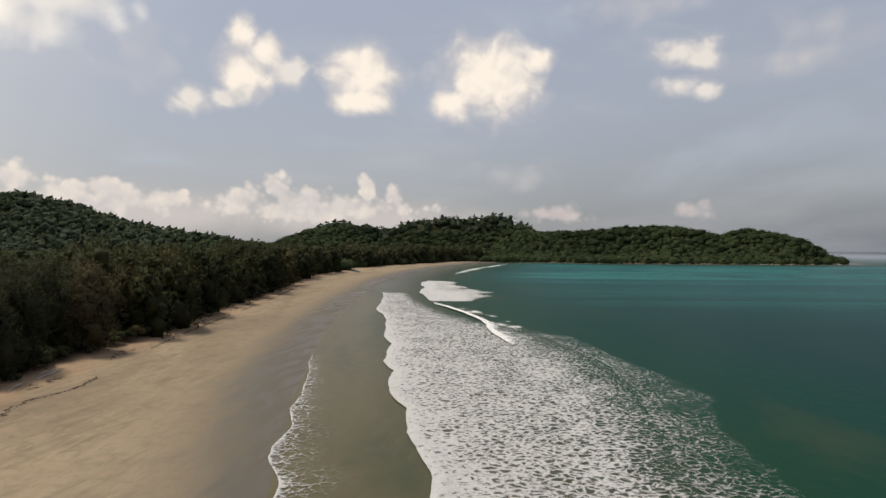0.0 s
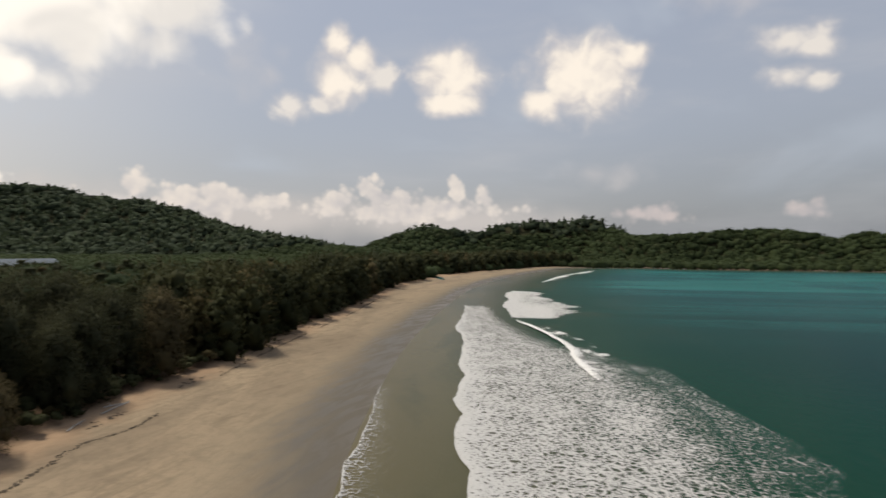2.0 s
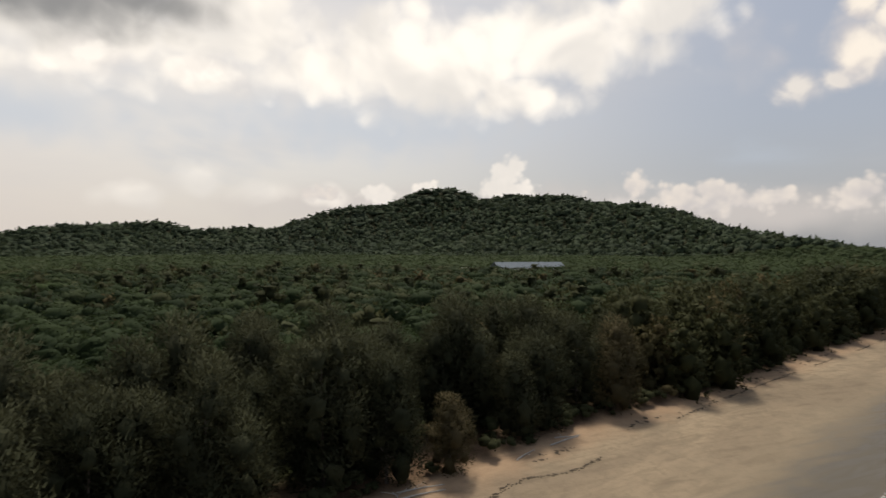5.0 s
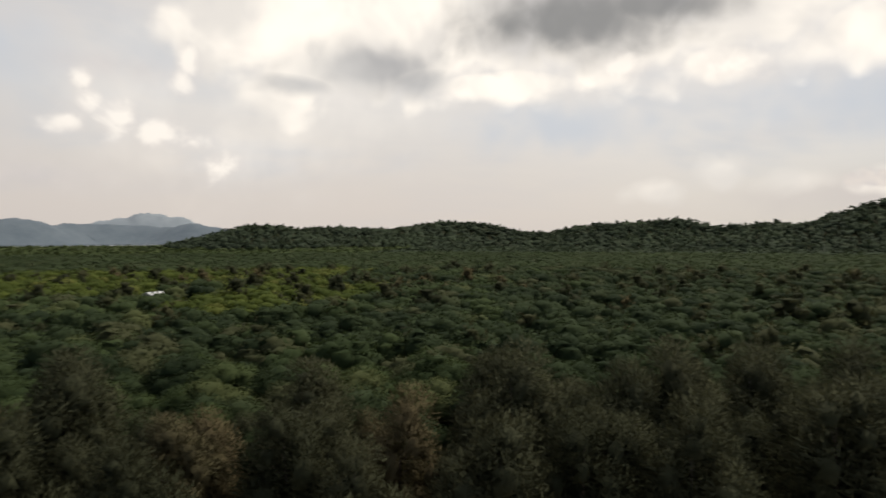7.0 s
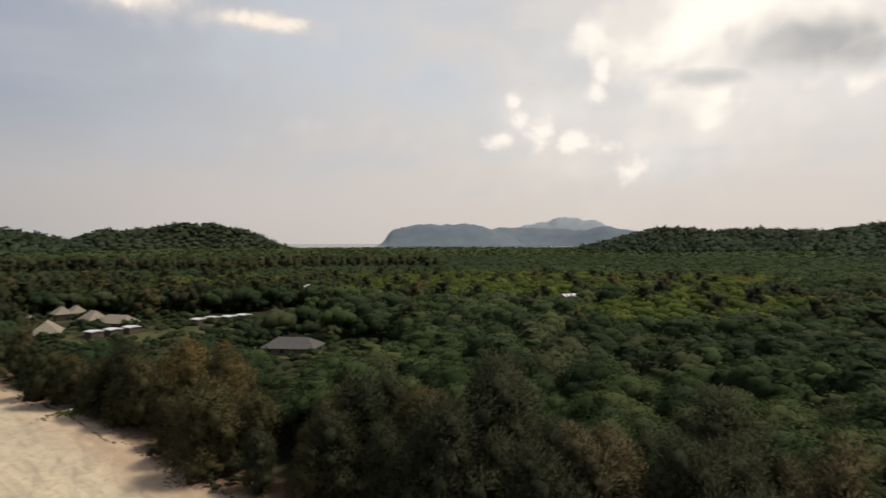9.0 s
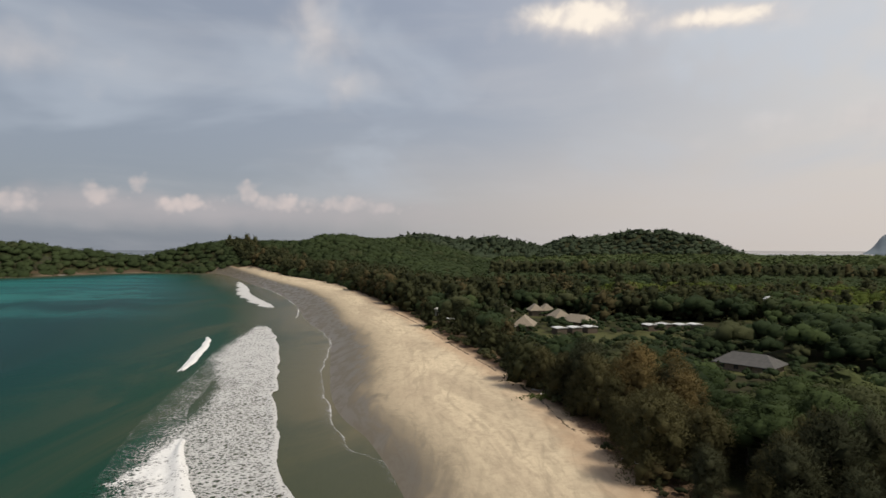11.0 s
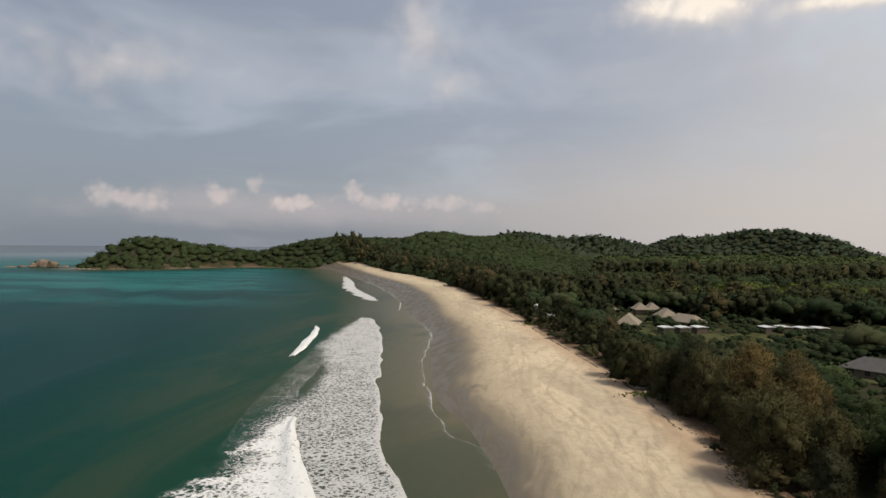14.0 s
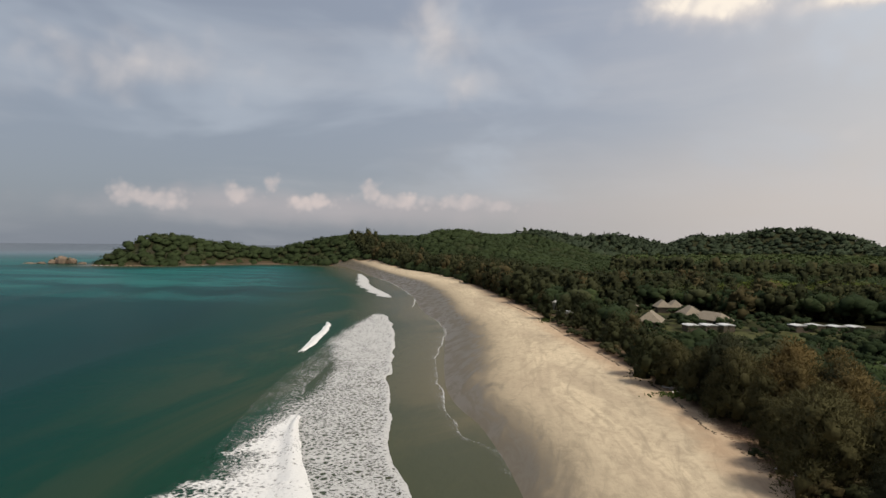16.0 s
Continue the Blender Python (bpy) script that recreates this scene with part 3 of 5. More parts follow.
# ---- ground and sea ----
MID = (0.0, 10.0)
CLEARINGS = [(-62, -183, 18, 14), (-97, -187, 20, 15), (-65, -215, 12, 16), (-61, -251, 11, 8), (-43, -203, 8, 9), (-42, -247, 7, 7), (-36, -195, 7, 6), (-87, -128, 9, 10), (-357, 318, 13, 13), (-276, -119, 17, 9), (-164, 22, 14, 6), (-316, 345, 40, 52), (-155, -230, 6, 7), (-146, -215, 6, 11), (-139, -203, 5, 8), (-92, 463, 32, 15), (-217, -125, 6, 6), (-15, -221, 5, 6), (-14, -250, 5, 6)]


def in_clearing(x, y, grow=1.0):
    out = np.zeros(np.shape(x), bool)
    for cx, cy, rx, ry in CLEARINGS:
        out |= ((x - cx) / (rx * grow)) ** 2 + ((y - cy) / (ry * grow)) ** 2 < 1
    return out


def rings(step, first, last, turns):
    r = [first]
    while r[-1] < last:
        r.append(r[-1] * step + 0.02)
    r = np.array([0.01] + list(np.linspace(2, first, 12, endpoint=False)) + r)
    a = np.linspace(0, 2 * np.pi, turns, endpoint=False)
    rr, aa = np.meshgrid(r, a, indexing="ij")
    x, y = MID[0] + rr * np.cos(aa), MID[1] + rr * np.sin(aa)
    i, j = np.meshgrid(np.arange(len(r) - 1), np.arange(turns), indexing="ij")
    k = (j + 1) % turns
    q = np.stack([i * turns + j, (i + 1) * turns + j, (i + 1) * turns + k, i * turns + k], -1).reshape(-1, 4)
    return x.ravel(), y.ravel(), q


def bush_line(x, y, s):
    """Distance behind the edge of the vegetation, negative on open sand and rock."""
    beach = (y < 735) & (y > -745) & ~((y < -600) & (x > 235)) & ~((y > 690) & (x > 120))
    wood = np.where(beach, tree_edge(y) - x, s + 5)
    return np.minimum(wood, (np.hypot((x + 92) / 32, (y - 463) / 15) - 1) * 12)


def build_ground():
    x, y, q = rings(1.021, 24.0, 4990, 560)
    s = coast_distance(x, y)
    z = ground_height(x, y, s)
    wood = bush_line(x, y, s)
    rock = np.clip(np.maximum(np.clip((x - 240) / 40, 0, 1) * (y < -600), np.clip((x - 90) / 40, 0, 1) * (y > 690)), 0, 1)
    rock = rock * np.clip(1 - (s - 1) / 2.5, 0, 1)
    lawn = in_clearing(x, y, 1.05).astype(float)
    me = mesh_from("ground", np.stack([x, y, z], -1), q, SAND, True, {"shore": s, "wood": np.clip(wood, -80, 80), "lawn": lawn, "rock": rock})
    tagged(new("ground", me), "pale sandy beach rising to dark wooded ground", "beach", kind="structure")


def build_sea():
    x, y, q = rings(1.03, 20.0, 4985, 480)
    s = coast_distance(x, y)
    deep = np.clip((-s - 25) / 60, 0, 1)
    turn = np.abs(np.sin((s + 16 * lumpy(x, y, 110, 8)) / 15.0))
    swell = 1.2 * deep * (1 - 1.6 * turn) * np.clip(0.35 + 0.9 * lumpy(x, y, 110, 9), 0.1, 1) * np.clip(600 / (np.hypot(x, y) + 1), 0, 1)
    keep = (s[q] < 6).any(1)
    me = mesh_from("water", np.stack([x, y, swell], -1), q[keep], WATER, True, {"shore": s})
    tagged(new("water", me), "calm teal green sea in a shallow bay", "sea", kind="structure")


build_ground()
build_sea()


# ---- surf ----
def sheet(name, left, right, thick, lift, steps, label, category="foam", scallop=0.0):
    """A sheet of froth between two lines given as rows of (y, x), with its closedness by t along and u across."""
    l, r = spline(left), spline(right)
    t = np.linspace(0, 1, steps[0])
    def along(c):
        d = np.r_[0, np.cumsum(np.hypot(*np.diff(c, axis=0).T))]
        return np.stack([np.interp(t * d[-1], d, c[:, k]) for k in (0, 1)], -1)
    l, r = along(l), along(r)
    u = np.linspace(0, 1, steps[1])
    p = l[:, None] * (1 - u[None, :, None]) + r[:, None] * u[None, :, None]
    x, y = p[..., 1], p[..., 0]
    x = x + 0.55 * lumpy(x + 3, y, 7, 11) + 0.12 * lumpy(x, y, 1.5, 12)
    tt, uu = np.meshgrid(t, u, indexing="ij")
    # rounded tongues with cusps between them along the landward rim
    turn = (y + 6 * lumpy(y, y * 0, 31, 13)) / (9.0 + 2.5 * lumpy(y, y * 0, 60, 14))
    x = x + scallop * (0.55 - np.abs(np.sin(turn))) * (1 + 0.6 * lumpy(y, y * 0, 23, 15)) * np.clip(1 - uu / 0.5, 0, 1)
    k = thick(tt, uu, x, y)
    z = lift(tt, uu, x, y) + 0.03
    i, j = np.meshgrid(np.arange(steps[0] - 1), np.arange(steps[1] - 1), indexing="ij")
    a = i * steps[1] + j
    q = np.stack([a, a + 1, a + steps[1] + 1, a + steps[1]], -1).reshape(-1, 4)
    me = mesh_from(name, np.stack([x, y, z], -1).reshape(-1, 3), q, FRESH if name == "breaking_wave" else FOAM, True, {"thick": k.ravel()})
    return tagged(new(name, me), label, category, kind="stuff")


def lip(t, u, x, y, high=0.16, wide=0.035):
    return 0.05 + high * np.exp(-((u - wide) / wide) ** 2)


def build_surf():
    fade = lambda t: np.clip(t / 0.06, 0, 1) * np.clip((1 - t) / 0.06, 0, 1)
    # the wide sheet of spent surf off the northern beach
    sheet("surf_foam", [(258, -24.7), (195, -20.5), (152, -14.5), (124, -11.6), (100, -8.8), (77, -5.9), (56, -2.4), (46, -0.7), (20, 3), (0, 6), (-20, 9)],
          [(262, -17), (200, -6), (160, 7), (134, 22), (118, 24), (101, 28), (88, 28), (64, 25), (46, 21), (10, 24), (-20, 30)],
          lambda t, u, x, y: np.clip(0.62 + 0.55 * np.exp(-u / 0.05) - 0.06 * np.clip((u - 0.1) / 0.4, 0, 1) - 0.36 * np.clip((u - 0.68) / 0.32, 0, 1), 0, 1.2) * fade(t) + (fade(t) - 1) * 0.4,
          lip, (420, 60), "white lacy sheet of spent surf on shallow water", scallop=1.3)
    # thin swash at the sand
    sheet("swash_foam", [(112, -23.2), (107, -22.6), (87, -19.5), (67, -16.5), (54, -15.1), (46, -12.5), (30, -11), (10, -8), (-8, -5)],
          [(112, -22.6), (107, -20), (87, -14), (67, -9), (54, -7), (46, -4), (30, -4), (10, -2), (-8, 1)],
          lambda t, u, x, y: np.clip(0.75 * np.exp(-u / 0.018) + 0.42 - 0.5 * u, -0.4, 1.0) * fade(t) + (fade(t) - 1) * 0.5,
          lambda t, u, x, y: lip(t, u, x, y, 0.08, 0.02), (260, 40), "thin foam line of swash on wet sand")
    ragged = lambda x, y, u, at: 0.9 * np.clip((u - at - 0.16 * lumpy(x * 0.25, y, 7, 24) - 0.10 * lumpy(x * 0.3, y, 2.6, 25)) / 0.16, 0, 1.6)
    sheet("surf_foam", [(338, -7), (318, -10.5), (300, -10), (260, -9), (229, -7.6), (204, -5)], [(334, 2), (318, 12), (300, 15), (270, 20), (238, 29), (204, 10)],
          lambda t, u, x, y: np.clip(0.92 - 0.3 * u + 0.25 * lumpy(x, y * 0.2, 6, 26), 0, 1.2) * fade(t) + (fade(t) - 1) * 0.5 - ragged(x, y, u, 0.66), lip, (160, 50), "bright white broken wave spreading shoreward", scallop=1.5)
    sheet("breaking_wave", [(206, -5), (173, 5.3), (145, 10.1), (125, 11.9), (111, 13.6)], [(210, 3), (178, 13), (150, 21), (128, 25), (112, 25)],
          lambda t, u, x, y: (np.clip(1.15 - 4.0 * u, 0.22, 1.2) * fade(t) + 0.5 * lumpy(x, y, 3.5, 28) * (u > 0.1)) - ragged(x, y, u, 0.2 + 0.45 * np.sin(np.pi * t)) - 0.9 * np.clip(1 - t / 0.2, 0, 1) - 0.7 * np.clip((t - 0.85) / 0.15, 0, 1), lambda t, u, x, y: 0.1 + 0.45 * np.exp(-((u - 0.08) / 0.09) ** 2) * fade(t), (160, 40), "low white breaking wave crest", "wave", scallop=0.5)
    sheet("surf_foam", [(140, 20), (118, 23), (101, 26), (88, 26), (64, 23), (46, 20), (10, 22), (-20, 28)], [(138, 29), (118, 36), (101, 38), (88, 37), (64, 33), (46, 29), (10, 34), (-20, 42)],
          lambda t, u, x, y: (0.34 - 0.16 * u) * fade(t) + (fade(t) - 1) * 0.4 - ragged(x, y, u, 0.7), lambda t, u, x, y: 0.02 + 0 * u, (240, 30), "sparse strings of foam on green water")
    sheet("breaking_wave", [(694, 78.7), (600, 50), (500, 22), (397, 4.8)], [(700, 82), (600, 57), (500, 30), (405, 12)],
          lambda t, u, x, y: np.clip(0.95 - 0.9 * u + 0.3 * lumpy(x, y, 14, 29), 0, 1.2) * fade(t) - 0.8 * np.clip(1 - t / 0.3, 0, 1) - 0.5 * np.clip((t - 0.8) / 0.2, 0, 1), lip, (120, 16), "low white breaking wave crest", "wave")
    # the southern beach
    sheet("surf_foam", [(-20, 9), (-40, 11.5), (-51, 13.4), (-56, 15.1), (-62, 17.8), (-69, 20.3), (-84, 23.5), (-105, 28.1), (-116, 31.4), (-121, 31.0), (-144, 35.6), (-186, 44.3), (-216, 52.4), (-242, 61.8)],
          [(-20, 34), (-40, 42), (-56, 44.5), (-71, 46.5), (-82, 48.5), (-91, 47.5), (-108, 46), (-126, 49.5), (-142, 55), (-159, 61), (-190, 63), (-225, 64), (-244, 63)],
          lambda t, u, x, y: np.clip(0.61 + 0.52 * np.exp(-u / 0.025) - 0.06 * u + 0.14 * np.clip((t - 0.35) / 0.3, 0, 1) - 0.6 * np.clip((u - 0.72) / 0.28, 0, 1), 0, 1.2) * fade(t) + (fade(t) - 1) * 0.4,
          lip, (420, 60), "white lacy sheet of spent surf on shallow water", scallop=0.22)
    sheet("surf_foam", [(-60, 40), (-88, 43), (-117, 47), (-150, 52), (-180, 59)], [(-60, 50), (-88, 58), (-117, 66), (-150, 70), (-180, 66)],
          lambda t, u, x, y: (0.35 - 0.35 * u) * fade(t) + (fade(t) - 1) * 0.4 - ragged(x, y, u, 0.55), lambda t, u, x, y: 0.02 + 0 * u, (160, 24), "thin streaks of old foam on green water")
    sheet("breaking_wave", [(-84, 40.5), (-82, 38.5), (-76, 36.5), (-65, 32), (-54.7, 27.6), (-40, 21), (-25, 17)], [(-85, 42), (-82, 42), (-75, 43.5), (-64, 45), (-50, 46), (-38, 46), (-22, 44)],
          lambda t, u, x, y: np.clip(1.12 - 0.85 * u + 0.28 * lumpy(x * 0.4, y, 2.2, 23), 0, 1.4) * np.clip(t / 0.03, 0, 1) + (np.clip(t / 0.03, 0, 1) - 1) * 0.4 - 0.9 * np.clip((u - 0.62 - 0.2 * lumpy(x * 0.3, y, 4, 24)) / 0.38, 0, 1) - np.clip((t - 0.8) / 0.2, 0, 1),
          lambda t, u, x, y: 0.05 + 0.75 * np.exp(-((u - 0.10) / 0.10) ** 2) * np.clip(t / 0.1, 0, 1) + 0.2 * (1 - u) + 0.07 * lumpy(x, y, 1.3, 21) + 0.04 * lumpy(x, y * 0.5, 0.8, 22), (200, 80), "thick white breaking wave rolling to the beach", "wave")
    sheet("breaking_wave", [(-204, 73), (-190, 68), (-160, 61.5), (-139, 59)], [(-205, 74.5), (-192, 72.5), (-163, 68.5), (-138, 61.5)],
          lambda t, u, x, y: np.clip(1.3 - 0.6 * u, 0, 1.2) * fade(t) + (fade(t) - 1) * 0.5 - ragged(x, y, u, 0.55), lambda t, u, x, y: 0.1 + 0.5 * np.exp(-((u - 0.2) / 0.2) ** 2) * fade(t), (70, 14), "small white breaking wave crest", "wave")
    sheet("surf_foam", [(-300, 70), (-330, 78), (-400, 106), (-470, 126), (-555, 155)], [(-305, 74), (-330, 90), (-400, 119), (-470, 138), (-557, 160)],
          lambda t, u, x, y: np.clip(1.15 - 0.4 * u, 0, 1.2) * fade(t) + (fade(t) - 1) * 0.5 - ragged(x, y, u, 0.6), lip, (120, 30), "bright white broken wave spreading shoreward")
    sheet("swash_foam", [(-50, -1), (-58.8, 2.1), (-70.8, 4.7), (-77.8, 10.3), (-91.9, 14.7), (-102, 16.5), (-136, 23), (-165, 25), (-198, 28.8), (-251, 44.5)], [(-50, 3), (-58.8, 6), (-70.8, 8), (-77.8, 14), (-91.9, 21), (-102, 24), (-136, 29), (-165, 33), (-198, 38), (-251, 54)],
          lambda t, u, x, y: np.clip((0.22 + 0.5 * lumpy(y, x * 0, 21, 27)) * np.exp(-u / 0.03) + 0.26 - 0.45 * u, -0.4, 1.0) * fade(t) + (fade(t) - 1) * 0.5,
          lambda t, u, x, y: lip(t, u, x, y, 0.08, 0.03), (300, 30), "thin foam line of swash on wet sand")
    sheet("swash_foam", [(-251, 50), (-300, 57), (-339, 67.1), (-437, 100.5), (-508, 131.2)], [(-251, 54), (-300, 62), (-339, 73), (-437, 106), (-508, 136)],
          lambda t, u, x, y: np.clip((0.45 + 0.5 * lumpy(y, x * 0, 21, 27)) * np.exp(-u / 0.1) + 0.22 - 0.7 * u, -0.4, 1.0) * fade(t) + (fade(t) - 1) * 0.5,
          lambda t, u, x, y: lip(t, u, x, y, 0.08, 0.05), (150, 14), "thin foam line of swash on wet sand")


build_surf()


def build_stream():
    """The dark creek that crosses the back of the northern beach."""
    c = spline([(-112, 486), (-98, 476), (-86, 458), (-74, 442), (-63, 425), (-56, 408)])
    n = len(c)
    d = np.gradient(c, axis=0)
    d /= np.linalg.norm(d, axis=1, keepdims=True)
    wide = 4.2 + 1.5 * np.sin(np.arange(n) * 0.5)
    wide[-8:] *= np.linspace(1, 0.15, 8)
    side = np.stack([-d[:, 1], d[:, 0]], -1) * wide[:, None]
    u = np.linspace(-1, 1, 5)
    p = c[:, None] + side[:, None] * u[None, :, None]
    x, y = p[..., 0].ravel(), p[..., 1].ravel()
    z = ground_height(x, y, coast_distance(x, y)) + 0.12
    i, j = np.meshgrid(np.arange(n - 1), np.arange(4), indexing="ij")
    a = i * 5 + j
    q = np.stack([a, a + 1, a + 6, a + 5], -1).reshape(-1, 4)
    me = mesh_from("stream", np.stack([x, y, z], -1), q, WATER, True, {"shore": np.full(len(x), -70.0)})
    tagged(new("stream", me), "narrow dark creek crossing the sand behind the beach", "stream", kind="structure")


build_stream()


# ---- trees ----
def ball(rng, rows=5, cols=8, rough=0.25):
    """A lumpy closed blob of unit size as triangles."""
    v, f = [(0, 0, 1.0)], []
    for i in range(1, rows):
        a = math.pi * i / rows
        for j in range(cols):
            b = 2 * math.pi * (j + 0.5 * (i % 2)) / cols
            v.append((math.sin(a) * math.cos(b), math.sin(a) * math.sin(b), math.cos(a)))
    v.append((0, 0, -1.0))
    at = lambda i, j: 1 + (i - 1) * cols + j % cols
    for j in range(cols):
        f.append((0, at(1, j), at(1, j + 1)))
        f.append((len(v) - 1, at(rows - 1, j + 1), at(rows - 1, j)))
        for i in range(1, rows - 1):
            f += [(at(i, j), at(i + 1, j), at(i, j + 1)), (at(i, j + 1), at(i + 1, j), at(i + 1, j + 1))]
    v = np.array(v) * (1 + rng.uniform(-rough, rough, (len(v), 1)))
    return v, np.array(f)


def blades(rng, centres, out, length, width, hang=0.0):
    """One pointed triangle at each centre, pointing roughly outwards."""
    m = len(centres)
    d = out + rng.normal(0, 0.55, (m, 3)) + np.array([0, 0, hang])
    d /= np.linalg.norm(d, axis=1, keepdims=True)
    side = np.cross(d, rng.normal(0, 1, (m, 3)))
    side /= np.linalg.norm(side, axis=1, keepdims=True) + 1e-9
    # faces turned outwards, so that the soft normals serve from outside
    side *= np.where((np.cross(side, d) * out).sum(1, keepdims=True) < 0, -1, 1)
    ln = length * rng.uniform(0.6, 1.4, (m, 1))
    w = width * rng.uniform(0.6, 1.4, (m, 1))
    v = np.stack([centres - side * w, centres + side * w, centres + d * ln], 1).reshape(-1, 3)
    return v, np.arange(3 * m).reshape(-1, 3)


def join(parts):
    v, f, k = [], [], 0
    for a, b in parts:
        v.append(a), f.append(b + k)
        k += len(a)
    return np.vstack(v), np.vstack(f)


def crown(rng, lobes, leaves, length, width, hang=0.0, core=0.72, rows=4, cols=6, lift=0.0):
    """Leaves set over lobes (x, y, z, rx, ry, rz), with a dark inner mass in each lobe. Gives points, faces and soft normals."""
    parts, soft = [], []
    share = np.array([l[3] * l[5] for l in lobes])
    mid = np.mean([l[:3] for l in lobes], axis=0)
    for l, n in zip(lobes, (leaves * share / share.sum()).astype(int)):
        c, r = np.array(l[:3]), np.array(l[3:])
        v, f = ball(rng, rows, cols)
        parts.append((c + v * r * core, f))
        d = rng.normal(0, 1, (max(n, 4), 3))
        d /= np.linalg.norm(d, axis=1, keepdims=True)
        d[:, 2] = np.where(d[:, 2] < -0.45, -d[:, 2], d[:, 2])
        at = c + d * r * rng.uniform(core * 1.05, 1.14, (len(d), 1))
        parts.append(blades(rng, at, d, length, width, hang))
        whole = (at - mid) / (np.linalg.norm(at - mid, axis=1, keepdims=True) + 1e-6)
        inner = (c + v * r * core - mid) / (np.linalg.norm(c + v * r * core - mid, axis=1, keepdims=True) + 1e-6)
        soft += [v * 0.9 + inner * 0.3 + (0, 0, lift), np.repeat(d * 0.95 + whole * 0.3 + rng.normal(0, 0.10, d.shape) + (0, 0, lift), 3, 0)]
    v, f = join(parts)
    k = np.vstack(soft)
    return v, f, k / (np.linalg.norm(k, axis=1, keepdims=True) + 1e-6)


def casuarina_lobes(rng, high, n):
    """Feathery plumes from near the ground to a ragged rounded top."""
    lobes = []
    lean = rng.uniform(-0.06, 0.06, 2) * high
    for k in range(n):
        u = (k + 0.5) / n
        z = high * (0.06 + 0.78 * u)
        reach = high * 0.215 * (1 - u**3.6) ** 0.65 * (0.7 + 0.3 * min(1, u / 0.2)) * rng.uniform(0.4, 1.1) + 0.1
        a = k * 2.4 + rng.uniform(-0.6, 0.6)
        s = high * rng.uniform(0.09, 0.17) * (1.15 - 0.3 * u) * (24 / n) ** 0.33
        lobes.append((reach * math.cos(a) + lean[0] * u, reach * math.sin(a) + lean[1] * u, z, s * 1.06, s * 1.06, s * rng.uniform(0.95, 1.5)))
    return lobes


def broad_lobes(rng, high, n):
    """Rounded domes of foliage that reach down to the scrub."""
    lobes = []
    for k in range(n):
        a = k * 2.4 + rng.uniform(-0.5, 0.5)
        r = high * 0.40 * math.sqrt((k + 0.3) / n) * rng.uniform(0.7, 1.1)
        s = high * rng.uniform(0.17, 0.24) * (16 / (n + 2)) ** 0.33
        z = high * (0.44 + 0.36 * (1 - (r / (high * 0.42)) ** 2) + rng.uniform(-0.08, 0.08))
        if n == 1:
            r, s, z = 0, high * 0.5, high * 0.42
        lobes.append((r * math.cos(a), r * math.sin(a), z, s, s, s * (0.95 if n > 1 else 1.15)))
    return lobes


def tube(points, radii, sides=6):
    v, f = [], []
    p = np.array(points, float)
    for k, (c, r) in enumerate(zip(p, radii)):
        d = p[min(k + 1, len(p) - 1)] - p[max(k - 1, 0)]
        d = d / np.linalg.norm(d)
        a = np.cross(d, (0.3, 0.9, 0.1))
        a /= np.linalg.norm(a)
        b = np.cross(d, a)
        v += [c + r * (math.cos(t) * a + math.sin(t) * b) for t in np.linspace(0, 2 * math.pi, sides, endpoint=False)]
    for k in range(len(p) - 1):
        for j in range(sides):
            i, m = k * sides + j, k * sides + (j + 1) % sides
            f += [(i, m, m + sides), (i, m + sides, i + sides)]
    return np.array(v), np.array(f)


def stem(rng, high, lobes, thick):
    parts = [tube([(0, 0, -0.4), (rng.uniform(-0.2, 0.2), rng.uniform(-0.2, 0.2), high * 0.4), (0, 0, high * 0.85)], [thick, thick * 0.65, thick * 0.15])]
    for l in lobes[::2]:
        z = max(l[2] - high * 0.16, high * 0.2)
        parts.append(tube([(0, 0, z), (l[0] * 0.6, l[1] * 0.6, (z + l[2]) / 2), l[:3]], [thick * 0.35, thick * 0.22, thick * 0.06], 4))
    return join(parts)


def tree_kind(kind, seed, high, detail):
    """Crown and stem of one tree; detail 0 for the far woods to 3 for the nearest."""
    rng = np.random.RandomState(seed)
    if kind == "casuarina":
        lobes = casuarina_lobes(rng, high, (4, 7, 11, 16)[detail])
        cr = crown(rng, lobes, (14, 90, 800, 8200)[detail], high * (0.10, 0.08, 0.05, 0.034)[detail], high * (0.05, 0.034, 0.015, 0.0055)[detail], 0.4, (0.8, 0.7, 0.6, 0.5)[detail], 3, 4, (0.4, 0.15, 0, 0)[detail])
        return cr, stem(rng, high, lobes, 0.22)
    lobes = broad_lobes(rng, high, (1, 5, 9, 18)[detail])
    cr = crown(rng, lobes, (12, 70, 320, 3200)[detail], high * (0.13, 0.07, 0.045, 0.032)[detail], high * (0.07, 0.034, 0.022, 0.011)[detail], -0.1, (0.86, 0.80, 0.82, 0.76)[detail], (4, 3, 4, 4)[detail], (6, 6, 5, 6)[detail], (0.5, 0.3, 0.2, 0.1)[detail])
    return cr, stem(rng, high, lobes, 0.20)


def scatter(rng, box, gap, keep):
    """Points about gap apart in a box (x0, y0, x1, y1) for which keep(x, y) holds."""
    x, y = np.meshgrid(np.arange(box[0], box[2], gap), np.arange(box[1], box[3], gap))
    x, y = x.ravel() + rng.uniform(-0.45, 0.45, x.size) * gap, y.ravel() + rng.uniform(-0.45, 0.45, y.size) * gap
    ok = keep(x, y)
    return x[ok], y[ok]


